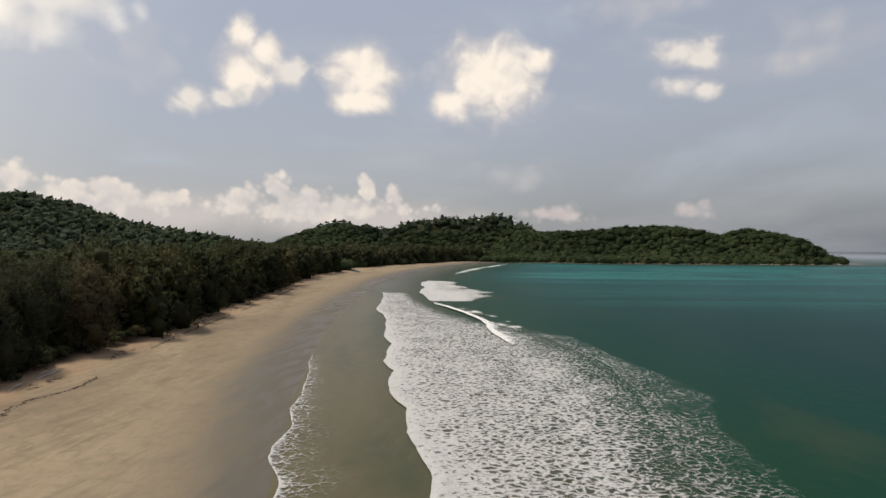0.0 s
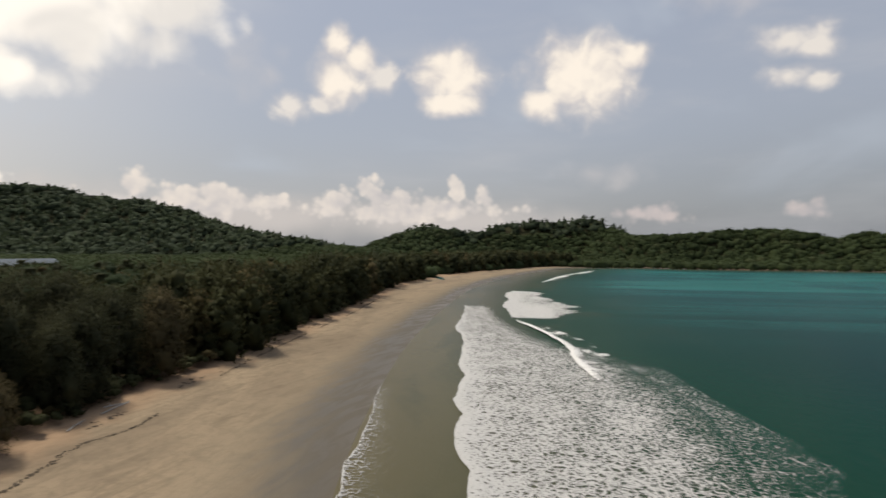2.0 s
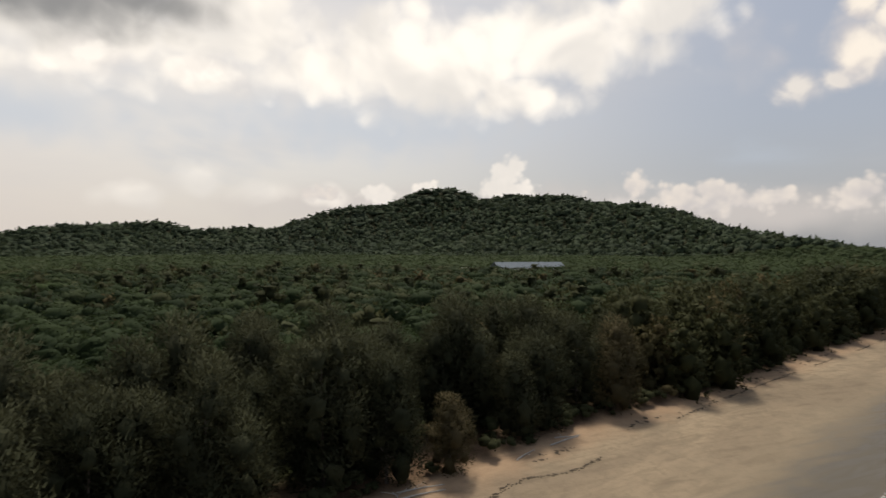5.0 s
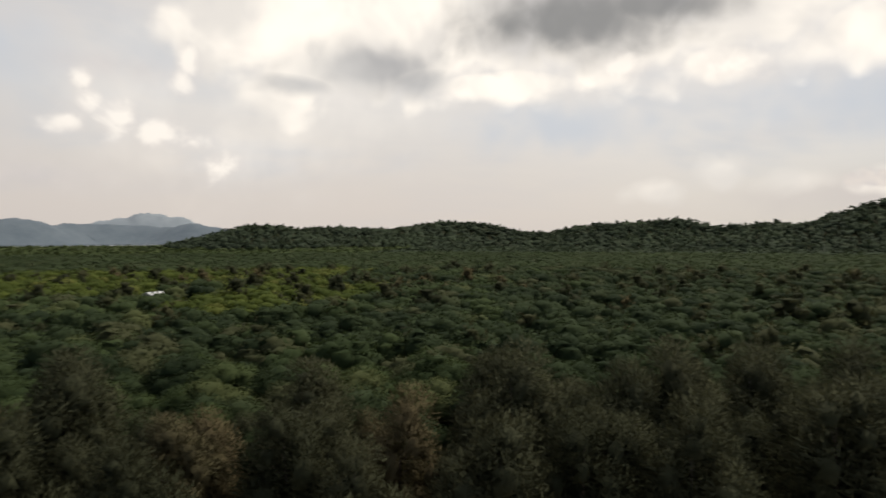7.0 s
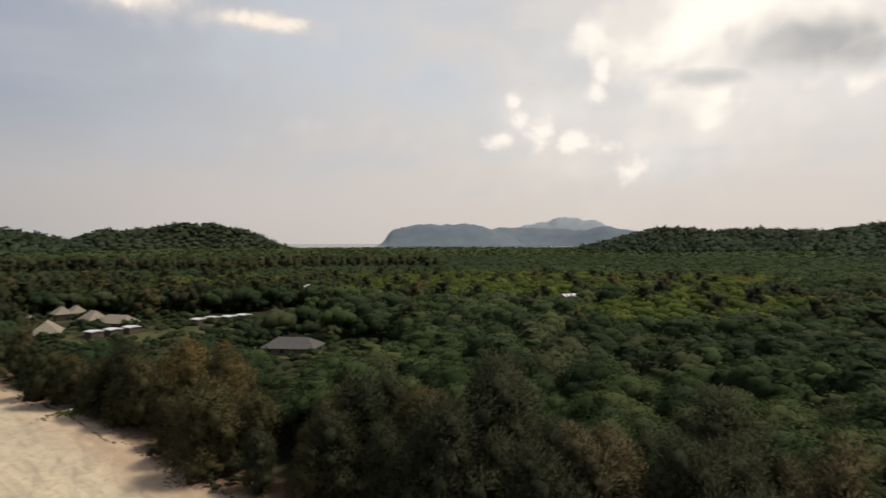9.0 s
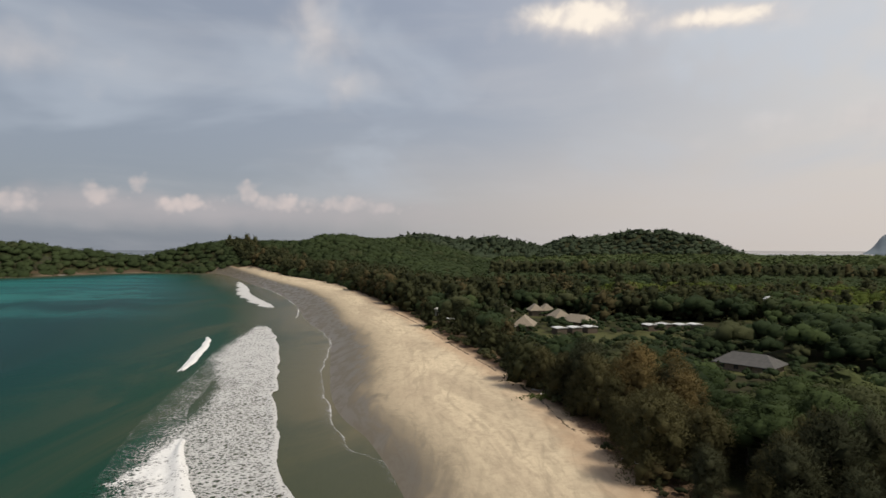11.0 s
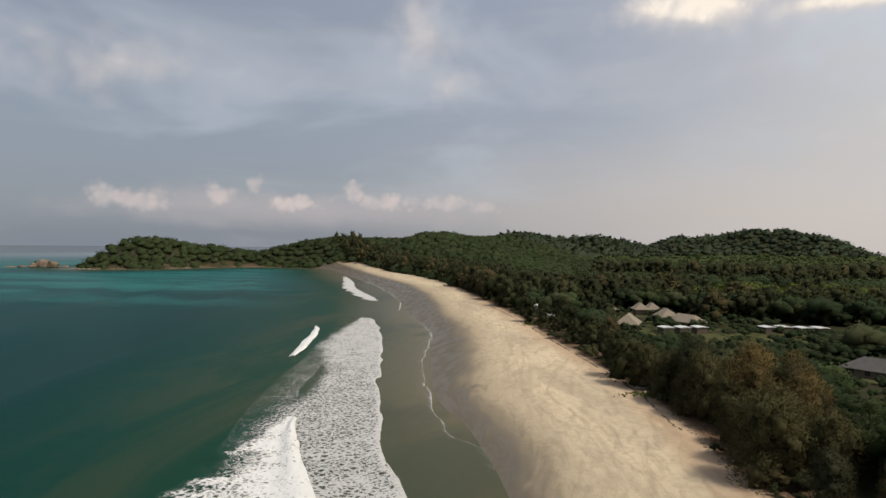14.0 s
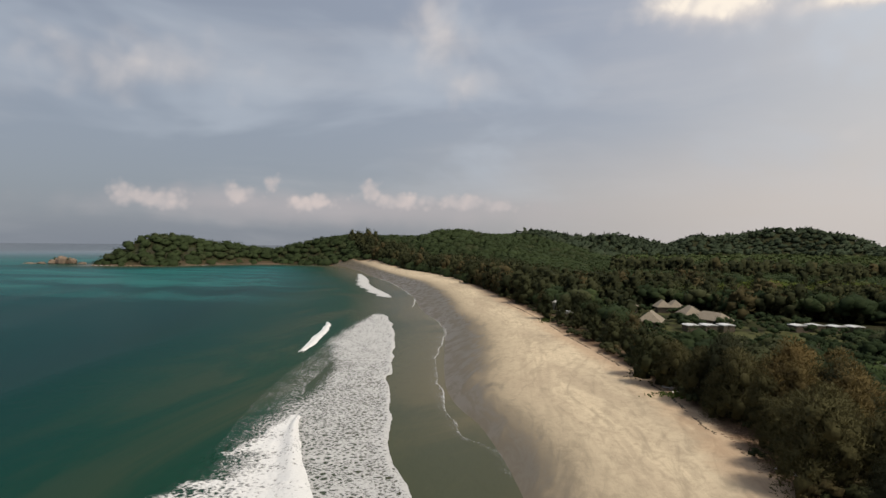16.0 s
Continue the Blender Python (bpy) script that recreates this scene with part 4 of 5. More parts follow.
def wood(name, label, x, y, z, kinds, size, mat, seed, category="trees", spread=1.0, vary=(0.72, 1.25)):
    """Many trees as one mass, each a turned and stretched copy of one of the kinds."""
    rng = np.random.RandomState(seed)
    pick, tint = rng.randint(0, len(kinds), len(x)), rng.uniform(0, 1, len(x))
    turn, tall = rng.uniform(0, 6.28, len(x)), rng.uniform(vary[0], vary[1], len(x)) * size
    vs, fs, ts, ns, base = [], [], [], [], 0
    for k, (v, f, nn) in enumerate(kinds):
        m = np.flatnonzero(pick == k)
        if not len(m):
            continue
        c, s = np.cos(turn[m])[:, None], np.sin(turn[m])[:, None]
        sc = tall[m][:, None]
        wide = sc * spread * rng.uniform(0.9, 1.2, (len(m), 1))
        p = np.stack([(c * v[:, 0] - s * v[:, 1]) * wide + x[m][:, None], (s * v[:, 0] + c * v[:, 1]) * wide + y[m][:, None], v[:, 2] * sc + z[m][:, None]], -1)
        vs.append(p.reshape(-1, 3))
        fs.append((f[None] + (base + np.arange(len(m)) * len(v))[:, None, None]).reshape(-1, 3))
        ts.append(np.repeat(tint[m], len(v)))
        ns.append(np.stack([c * nn[:, 0] - s * nn[:, 1], s * nn[:, 0] + c * nn[:, 1], np.broadcast_to(nn[:, 2], (len(m), len(v)))], -1).reshape(-1, 3))
        base += len(m) * len(v)
    me = mesh_from(name, np.vstack(vs), np.vstack(fs), mat, True, {"tint": np.concatenate(ts)}, np.vstack(ns))
    return tagged(new(name, me), label, category, kind="stuff")


def heights(x, y):
    return ground_height(x, y, coast_distance(x, y))


def part(name, me, parent, label=""):
    ob = new(name, me)
    ob.parent = parent
    return tagged(ob, label) if label else ob


def garden(x, y):
    """The open grounds round the cabins, where only low shrubs grow."""
    low = (((x + 52) / 26) ** 2 + ((y + 148) / 34) ** 2 < 1) | (((x + 60) / 9) ** 2 + ((y + 83) / 9) ** 2 < 1)
    return low | (((x + 84) / 52) ** 2 + ((y + 188) / 44) ** 2 < 1) | (((x + 52) / 27) ** 2 + ((y + 232) / 30) ** 2 < 1) | (((x + 84) / 27) ** 2 + ((y + 112) / 29) ** 2 < 1)


def sunny_patch(x, y):
    """Stretches of paler yellow-green trees, with sunlight between cloud shade put into the colour."""
    a = np.hypot((x + 300) / 150 + 0.45 * lumpy(x, y, 60, 41), (y + 185) / 135 + 0.45 * lumpy(x, y, 60, 42)) < 1
    return a | (np.hypot((x + 150) / 65 + 0.4 * lumpy(x, y, 40, 43), (y + 305) / 55) < 1)


def fresh(x, y):
    """Share of fresh green thicket trees, more southwards; sunlight put into leaf colour."""
    return np.clip((30 - y) / 130 + 0.4 * lumpy(x, y, 45, 54), 0, np.where((y < -85) & (x > -135), 0.12, 0.6))


def far_dome(seed, leaves=8, core=0.92, lift=1.0):
    """A far tree: one lumpy dome with a fringe of leafy sprays."""
    rng = np.random.RandomState(seed)
    lobes = [(0, 0, 2.4, 3.1, 3.1, 3.9)]
    return crown(rng, lobes, leaves, 10.0 / leaves**0.75, 4.4 / leaves**0.75, 0.3, core, 4, 6, lift)


def build_trees():
    rng = np.random.RandomState(5)
    # belt of casuarinas behind the beach
    belt = lambda lo, hi: (lambda x, y: (tree_edge(y) - x > lo + np.clip((10 - y) / 30, 0, 1) * 0.8 + 2.0 * lumpy(x, y, 12, 31)) & (tree_edge(y) - x < np.where((y < -98) & (y > -300), np.minimum(hi, 13), np.where((y < -52) & (y > -99), np.minimum(hi, 19), hi)) + 5 * lumpy(x, y, 25, 32)) & ~in_clearing(x, y))
    bx, by = scatter(rng, (-140, -330, 60, 425), 7.0, belt(0.4, 27))
    ok = (by > -95) | (rng.uniform(0, 1, len(bx)) < 0.85)
    bx, by = bx[ok], by[ok]
    far = np.hypot(bx - MID[0], by - MID[1])
    order = np.argsort(far)
    near, rest = order[:105], order[105:]
    protos = []
    for k in range(9):
        (cv, cf, cn), (tv, tf) = tree_kind("casuarina", 100 + k, 15.0, 3)
        protos.append((mesh_from("crown", cv, cf, NEEDLES if k < 6 else SUNLIT_OLIVE_NEEDLES, True, {"tint": np.zeros(len(cv))}, cn), mesh_from("trunk", tv, tf, BARK, True)))
    hz = heights(bx, by)
    firsts = {}
    for i in near:
        # most southern trees take the olive needles with sunlight in their colour
        k = 6 + rng.randint(3) if by[i] < -30 and rng.uniform() < 0.65 else rng.randint(6)
        s = rng.choice([0.7, 0.85, 0.95, 1.05, 1.2]) * rng.uniform(0.94, 1.06) * (0.94 if by[i] > -35 else 0.76)
        m = Matrix.LocRotScale((bx[i], by[i], hz[i] - 0.1), Euler((rng.uniform(-0.05, 0.05), rng.uniform(-0.05, 0.05), rng.uniform(0, 6.28))), (s, s, s))
        if k not in firsts:
            e = new("casuarina_tree")
            tagged(e, "feathery grey-green casuarina tree behind the beach" if k < 6 else "feathery olive casuarina tree behind the beach", "tree", "casuarinas behind the beach")
            part("crown", protos[k][0], e), part("trunk", protos[k][1], e)
            e.matrix_basis = m
            firsts[k] = e
        else:
            e = copy_thing(firsts[k], m)
            e.scale = (s, s, s)
    # a clump of taller trees whose foliage has turned orange-brown
    first = None
    for x, y, s, turn in ((-42, -86, 0.92, 0.4), (-46.5, -80, 0.84, 2.1), (-38.5, -79, 0.80, 3.7), (-50, -91, 0.78, 5.0), (-43.5, -71, 0.82, 1.2), (-36, -90, 0.62, 4.1)):
        m = Matrix.LocRotScale((x, y, float(heights(np.array([x]), np.array([y]))[0]) - 0.1), Euler((0, 0, turn)), (s * 1.15, s * 1.15, s))
        if first is None:
            (cv, cf, cn), (tv, tf) = tree_kind("casuarina", 111, 15.0, 3)
            first = tagged(new("casuarina_tree"), "tall casuarina tree with orange-brown ageing foliage", "tree", "casuarinas behind the beach")
            part("crown", mesh_from("crown", cv, cf, DRY_NEEDLES, True, {"tint": np.zeros(len(cv))}, cn), first), part("trunk", mesh_from("trunk", tv, tf, BARK, True), first)
            first.matrix_basis = m
        else:
            copy_thing(first, m).scale = (s * 1.15, s * 1.15, s)
    kinds = [tree_kind("casuarina", 120 + k, 15.0, 2)[0] for k in range(4)]
    mid = rest[far[rest] < 260]
    for side, size in ((by[mid] > -35, 1.0), ((by[mid] <= -35) & (by[mid] > -125), 0.70), (by[mid] <= -125, 0.57)):
        m = mid[side]
        wood("casuarina_belt", "dense belt of feathery casuarina trees", bx[m], by[m], hz[m], kinds, size, FAR_NEEDLES, 7)
    kinds1 = [tree_kind("casuarina", 140 + k, 15.0, 1)[0] for k in range(4)]
    out = rest[far[rest] >= 260]
    x2, y2 = scatter(rng, (-140, 480, 80, 760), 6.5, belt(2, 40))
    x3, y3 = scatter(rng, (0, -800, 260, -330), 6.5, belt(2, 40))
    x, y = np.r_[bx[out], x2, x3], np.r_[by[out], y2, y3]
    wood("casuarina_belt", "dark line of casuarina trees along the far beach", x, y, heights(x, y), kinds1, 1.0, FAR_NEEDLES, 8)

    # broad-leaved thicket behind the belt
    inland = lambda lo, hi, r0, r1: (lambda x, y: ~garden(x, y) & (tree_edge(y) - x > np.where((y < -98) & (y > -300), np.minimum(lo, 13), np.where((y < -50) & (y > -99), np.minimum(lo, 16), lo)) + 6 * lumpy(x, y, 25, 33)) & (tree_edge(y) - x < hi) & (np.hypot(x, y - 10) >= r0) & (np.hypot(x, y - 10) < r1) & ~in_clearing(x, y))
    x, y = scatter(rng, (-170, -265, -15, -100), 5.0, lambda x, y: garden(x, y) & ~in_clearing(x, y, 1.1) & (lumpy(x, y, 18, 44) > -0.25))
    wood("garden_shrubs", "low dark green shrubs round the houses", x, y, heights(x, y), [tree_kind("broad", 300 + k, 8.0, 1)[0] for k in range(4)], 0.36, LEAVES, 16, "shrubs", 1.3)
    # low scrub under the edge of the belt
    x, y = scatter(rng, (-140, -330, 60, 425), 2.6, lambda x, y: (tree_edge(y) - x > np.where(y > 0, 0.2, 1.4) + 1.2 * lumpy(x, y, 9, 47)) & (tree_edge(y) - x < 6) & (lumpy(x, y, 7, 48) > np.where(y > 0, -0.4, -0.1)) & ~in_clearing(x, y))
    wood("edge_scrub", "low dark scrub under the trees at the back of the beach", x, y, heights(x, y) - 0.2, [tree_kind("broad", 340 + k, 8.0, 1)[0] for k in range(4)], 0.24, FAR_NEEDLES, 22, "shrubs", 1.3, (0.5, 1.5))
    bx, by = scatter(rng, (-200, -200, -20, 220), 5.6, inland(25, 400, 0, 175))
    far = np.hypot(bx - MID[0], by - MID[1])
    order = np.argsort(far)
    near, rest = order[:140], order[140:]
    protos = []
    for k in range(8):
        (cv, cf, cn), (tv, tf) = tree_kind("broad", 200 + k, 8.0, 3)
        protos.append((mesh_from("crown", cv, cf, LEAVES if k < 4 else SUNLIT_LEAVES, True, {"tint": np.zeros(len(cv))}, cn), mesh_from("trunk", tv, tf, BARK, True)))
    hz = heights(bx, by)
    firsts = {}
    for i in near:
        k, s = rng.randint(4) + 4 * (rng.uniform() < fresh(bx[i], by[i])), rng.uniform(0.65, 1.35)
        m = Matrix.LocRotScale((bx[i], by[i], hz[i] - 0.1), Euler((0, 0, rng.uniform(0, 6.28))), (s * 1.3, s * 1.3, s))
        if k not in firsts:
            e = new("broadleaf_tree")
            tagged(e, "low rounded dark green broad-leaved tree in a thicket" if k < 4 else "low rounded fresh green broad-leaved tree in a thicket", "tree", "broad-leaved thicket")
            part("crown", protos[k][0], e), part("trunk", protos[k][1], e)
            e.matrix_basis = m
            firsts[k] = e
        else:
            e = copy_thing(firsts[k], m)
            e.scale = (s * 1.3, s * 1.3, s)
    kinds = [tree_kind("broad", 220 + k, 8.0, 2)[0] for k in range(5)]
    light = rng.uniform(0, 1, len(rest)) < fresh(bx[rest], by[rest])
    for m, mat, label in ((rest[~light], LEAVES, "dense green broad-leaved thicket"), (rest[light], SUNLIT_LEAVES, "fresh green trees in the thicket")):
        wood("thicket", label, bx[m], by[m], hz[m], kinds, 1.0, mat, 9, "trees", 1.2, (0.55, 1.4))
    kinds = [tree_kind("broad", 240 + k, 8.0, 1)[0] for k in range(5)]
    x, y = scatter(rng, (-420, -420, 60, 460), 6.1, inland(25, 900, 175, 420))
    sunny = sunny_patch(x, y)
    light = ~sunny & (rng.uniform(0, 1, len(x)) < fresh(x, y))
    for m, mat, label in ((~sunny & ~light, LEAVES, "dense green broad-leaved thicket"), (light, SUNLIT_LEAVES, "fresh green trees in the thicket")):
        wood("thicket", label, x[m], y[m], heights(x[m], y[m]), kinds, 1.0, mat, 10, "trees", 1.2, (0.55, 1.4))
    wood("thicket", "lighter yellow-green thicket of broad-leaved trees", x[sunny], y[sunny], heights(x[sunny], y[sunny]), kinds, 1.0, LIME_LEAVES, 15, "trees", 1.2, (0.55, 1.25))
    cas = [tree_kind("casuarina", 260 + k, 15.0, 1)[0] for k in range(3)]
    x, y = scatter(rng, (-420, -420, 60, 460), 24, inland(40, 900, 120, 420))
    wood("scattered_casuarinas", "scattered taller feathery trees above the thicket", x, y, heights(x, y), cas, 0.85, FAR_NEEDLES, 11)

    # darker groves behind the villas and across the plain
    x, y = scatter(rng, (-86, -330, 20, -255), 6.5, lambda x, y: (y < -262 + 12 * lumpy(x, y, 30, 45)) & (tree_edge(y) - x > 12) & ~in_clearing(x, y))
    wood("casuarina_grove", "dark grove of tall casuarinas behind the villas", x, y, heights(x, y), cas, 0.95, FAR_NEEDLES, 17)
    x, y = scatter(rng, (-190, -285, -84, -206), 8.0, lambda x, y: (y < -224 + 14 * lumpy(x, y, 26, 55)) & (lumpy(x, y, 22, 56) > -0.3) & ~in_clearing(x, y, 1.15))
    wood("casuarina_grove", "dark feathery casuarinas among the thicket behind the cabins", x, y, heights(x, y), cas, 0.8, FAR_NEEDLES, 25)
    dim = [tree_kind("casuarina", 320 + k, 15.0, 0)[0] for k in range(3)]
    def strip(x, y):
        t = (x + 80) / -340
        return (np.abs(y + 545 - t * 115 - 25 * lumpy(x, y, 90, 46)) < 26) & (t > 0) & (t < 1)
    x, y = scatter(rng, (-430, -620, -70, -380), 8, strip)
    wood("casuarina_grove", "dark strip of tall casuarinas across the plain", x, y, heights(x, y), dim, 1.0, FAR_NEEDLES, 18)

    # far woods over plain and hills
    kinds = [tree_kind("broad", 280 + k, 8.0, 0)[0] for k in range(6)]
    def woods(r0, r1, lo=5):
        def keep(x, y):
            r = np.hypot(x, y - 10)
            near = (r >= r0) & (r < r1)
            x, y, r = np.where(near, x, -500), np.where(near, y, 0), np.where(near, r, 0)
            s = coast_distance(x, y)
            # none on slopes that fall away behind a crest
            f = 1 - 35 / np.maximum(r, 100)
            behind = heights(x * f, 10 + (y - 10) * f) - ground_height(x, y, s) > 6
            return ~behind & (r >= r0) & (r < r1) & (s > lo) & (bush_line(x, y, s) > 2) & ~in_clearing(x, y)
        return keep
    hill_kinds, crest_kinds = [far_dome(400 + k, 26, 0.9, 0.7) for k in range(6)], [far_dome(410 + k, 4, 0.95, 0.6) for k in range(6)]
    x, y = scatter(rng, (-980, -980, 520, 980), 7.7, woods(420, 960, -2))
    z = heights(x, y)
    wood("woodland", "continuous green tropical woodland on the hills round the bay", x[z > 5], y[z > 5], z[z > 5], hill_kinds, 0.95, FAR_LEAVES, 12, "trees", 2.05, (0.6, 1.3))
    x, y = scatter(rng, (-980, -980, 520, 980), 34, woods(420, 960, 12))
    z = heights(x, y)
    m = (z > 22) & (rng.uniform(0, 1, len(x)) < 0.6)
    wood("emergent_trees", "single taller trees standing out of the woodland on the hills", x[m], y[m], z[m] - 1.5, [tree_kind("casuarina", 420 + k, 15.0, 1)[0] for k in range(3)], 0.56, FAR_LEAVES, 21, "trees", 1.0, (0.6, 1.2))
    x, y = scatter(rng, (-980, -980, 520, 980), 9.4, woods(420, 960, -2))
    z = heights(x, y)
    flat = z <= 5
    pale = flat & sunny_patch(x, y)
    wood("woodland", "continuous green tropical woodland on the plain", x[flat & ~pale], y[flat & ~pale], z[flat & ~pale], hill_kinds, 1.1, FAR_LEAVES, 19, "trees", 1.85, (0.65, 1.25))
    wood("woodland", "lighter yellow-green trees on the plain", x[pale], y[pale], z[pale], hill_kinds, 1.0, LIME_LEAVES, 20, "trees", 1.9, (0.65, 1.25))
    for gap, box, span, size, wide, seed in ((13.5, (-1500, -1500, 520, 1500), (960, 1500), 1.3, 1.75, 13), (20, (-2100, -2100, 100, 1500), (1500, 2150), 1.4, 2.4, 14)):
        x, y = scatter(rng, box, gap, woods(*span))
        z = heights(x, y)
        for m, tall, mat, label in ((z > 9, 1.0, HAZED_HILL_LEAVES, "continuous green tropical woodland on distant hills"), ((z <= 9) & (y > -250), 0.66, HAZED_HILL_LEAVES, "dark woodland on the distant plain"), ((z <= 9) & (y <= -250), 0.6, PLAIN_LEAVES, "light green woodland on the distant plain")):
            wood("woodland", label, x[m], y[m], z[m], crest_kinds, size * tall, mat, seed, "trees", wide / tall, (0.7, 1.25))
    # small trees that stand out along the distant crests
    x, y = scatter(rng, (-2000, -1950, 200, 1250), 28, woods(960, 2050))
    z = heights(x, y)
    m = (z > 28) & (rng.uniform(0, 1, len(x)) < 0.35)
    wood("emergent_trees", "single taller trees along the distant crests", x[m], y[m], z[m], dim, 0.75, HAZED_HILL_LEAVES, 24, "trees", 1.0, (0.6, 1.25))


build_trees()


# ---- buildings ----
WALL_TAN = plain("tan_timber_wall", (0.12, 0.09, 0.065), (0.20, 0.155, 0.11), 1.5)
WALL = plain("cream_plaster", (0.55, 0.52, 0.45), (0.68, 0.65, 0.58), 1.5)
TIMBER = plain("dark_timber", (0.05, 0.035, 0.025), (0.10, 0.075, 0.05), 3.0)
THATCH = plain("thatch", (0.16, 0.132, 0.096), (0.25, 0.21, 0.155), 2.5, 0.95, 0.8, 0.08)
TIN = plain("white_sheet_roof", (0.42, 0.42, 0.41), (0.60, 0.60, 0.59), 1.2, 0.5, 0.2, 0.02)
SLATE = plain("grey_sheet_roof", (0.042, 0.040, 0.037), (0.075, 0.071, 0.065), 1.0, 0.85, 0.3, 0.03)
BLUE = plain("blue_grey_sheet_roof", (0.06, 0.078, 0.095), (0.10, 0.125, 0.15), 0.4, 0.9, 0.2, 0.05)
GLASS = plain("dark_window_glass", (0.02, 0.025, 0.03), (0.04, 0.045, 0.05), 1.0, 0.15, 0.02, 0.01)
WOOD_GREY = plain("bleached_driftwood", (0.28, 0.26, 0.23), (0.50, 0.47, 0.43), 4.0, 0.9, 0.6, 0.03)
WRACK = plain("dried_seaweed", (0.03, 0.022, 0.014), (0.08, 0.055, 0.03), 5.0, 0.95, 0.6, 0.04)
ROCK = plain("brown_shore_rock", (0.085, 0.062, 0.045), (0.24, 0.17, 0.11), 0.25, 0.9, 0.9, 0.5)
CREEPER = leaf_material("beach_creeper_leaves", (0.03, 0.05, 0.012), (0.08, 0.11, 0.025), (0.10, 0.10, 0.03))


def bm_mesh(name, bm, mat, smooth=False):
    me = bpy.data.meshes.new(name)
    bm.to_mesh(me)
    bm.free()
    me.materials.append(mat)
    if smooth:
        me.polygons.foreach_set("use_smooth", np.full(len(me.polygons), True))
    return me


def box_bm(bm, lo, hi):
    v = [bm.verts.new((x, y, z)) for z in (lo[2], hi[2]) for y in (lo[1], hi[1]) for x in (lo[0], hi[0])]
    for f in ((0, 2, 3, 1), (4, 5, 7, 6), (0, 1, 5, 4), (1, 3, 7, 5), (3, 2, 6, 7), (2, 0, 4, 6)):
        bm.faces.new([v[k] for k in f])


def box_mesh(name, lo, hi, mat):
    bm = bmesh.new()
    box_bm(bm, lo, hi)
    return bm_mesh(name, bm, mat)


def roof_mesh(w, l, z, rise, hip, mat, over=0.6, thick=0.18):
    """A pitched roof with overhang and thickness, its ridge along y; hip pulls the ridge's ends in."""
    bm = bmesh.new()
    a, b = w / 2 + over, l / 2 + over
    drop = rise * over / (w / 2)
    rows = []
    for dz in (0, thick):
        ring = [bm.verts.new((sx * a, sy * b, z - drop + dz)) for sx, sy in ((-1, -1), (1, -1), (1, 1), (-1, 1))]
        ends = [bm.verts.new((0, s * (b - hip), z + rise + dz)) for s in (-1, 1)]
        rows.append((ring, ends))
    (lo, le), (up, ue) = rows
    for ring, ends, flip in ((lo, le, True), (up, ue, False)):
        faces = [(ring[0], ring[1], ends[0]), (ring[1], ring[2], ends[1], ends[0]), (ring[2], ring[3], ends[1]), (ring[3], ring[0], ends[0], ends[1])]
        for f in faces:
            bm.faces.new(f[::-1] if flip else f)
    for k in range(4):
        bm.faces.new((lo[k], lo[(k + 1) % 4], up[(k + 1) % 4], up[k]))
    return bm_mesh("roof", bm, mat)


def house(name, label, at, size, wall_high, rise, turn, wall, roof, hip=0.0, category="house", group="", floors=1, over=0.6):
    """A house at (x, y): walls, pitched roof, door, and windows with frame and pane on its long sides."""
    w, l = size
    z = float(heights(np.array([at[0]]), np.array([at[1]]))[0]) - 0.1
    e = new(name)
    tagged(e, label, category, group)
    bm = bmesh.new()
    t = 0.2
    for lo, hi in (((-w / 2, -l / 2, 0), (-w / 2 + t, l / 2, wall_high)), ((w / 2 - t, -l / 2, 0), (w / 2, l / 2, wall_high)),
                   ((-w / 2 + t, -l / 2, 0), (w / 2 - t, -l / 2 + t, wall_high)), ((-w / 2 + t, l / 2 - t, 0), (w / 2 - t, l / 2, wall_high))):
        box_bm(bm, lo, hi)
    if hip < 0.1:
        for s in (-1, 1):
            y0 = s * (l / 2 - t / 2)
            v = [bm.verts.new((x, y0 + d, zz)) for d in (-t / 2, t / 2) for x, zz in ((-w / 2, wall_high), (w / 2, wall_high), (0, wall_high + rise))]
            bm.faces.new(v[:3]), bm.faces.new(v[3:][::-1])
    part("wall", bm_mesh("wall", bm, wall), e)
    part("roof", roof_mesh(w, l, wall_high, rise, hip, roof, over), e)
    pane, frame_me = box_mesh("pane", (-0.02, -0.5, -0.55), (0.02, 0.5, 0.55), GLASS), None
    bm = bmesh.new()
    for lo, hi in (((-0.05, -0.6, -0.65), (0.05, -0.5, 0.65)), ((-0.05, 0.5, -0.65), (0.05, 0.6, 0.65)), ((-0.05, -0.5, 0.55), (0.05, 0.5, 0.65)), ((-0.05, -0.5, -0.65), (0.05, 0.5, -0.55)), ((-0.04, -0.03, -0.55), (0.04, 0.03, 0.55))):
        box_bm(bm, lo, hi)
    frame_me = bm_mesh("window", bm, TIMBER)
    n = max(1, int(l / 3.0))
    for storey in range(floors):
        for s in (-1, 1):
            for k in range(n):
                y = (k + 0.5 - n / 2) * l / n
                if storey == 0 and s > 0 and k == n // 2:
                    ob = part("door", box_mesh("door", (-0.05, -0.5, 0), (0.05, 0.5, min(2.1, wall_high - 0.2)), TIMBER), e)
                    ob.location = (s * (w / 2 + 0.03), y, 0)
                    continue
                win = part("window", frame_me, e)
                win.location = (s * (w / 2 + 0.03), y, min(1.5, wall_high * 0.55) + storey * wall_high / floors)
                part("pane", pane, win)
    e.matrix_basis = pose(at[0], at[1], z, 0, 0, turn)
    return e


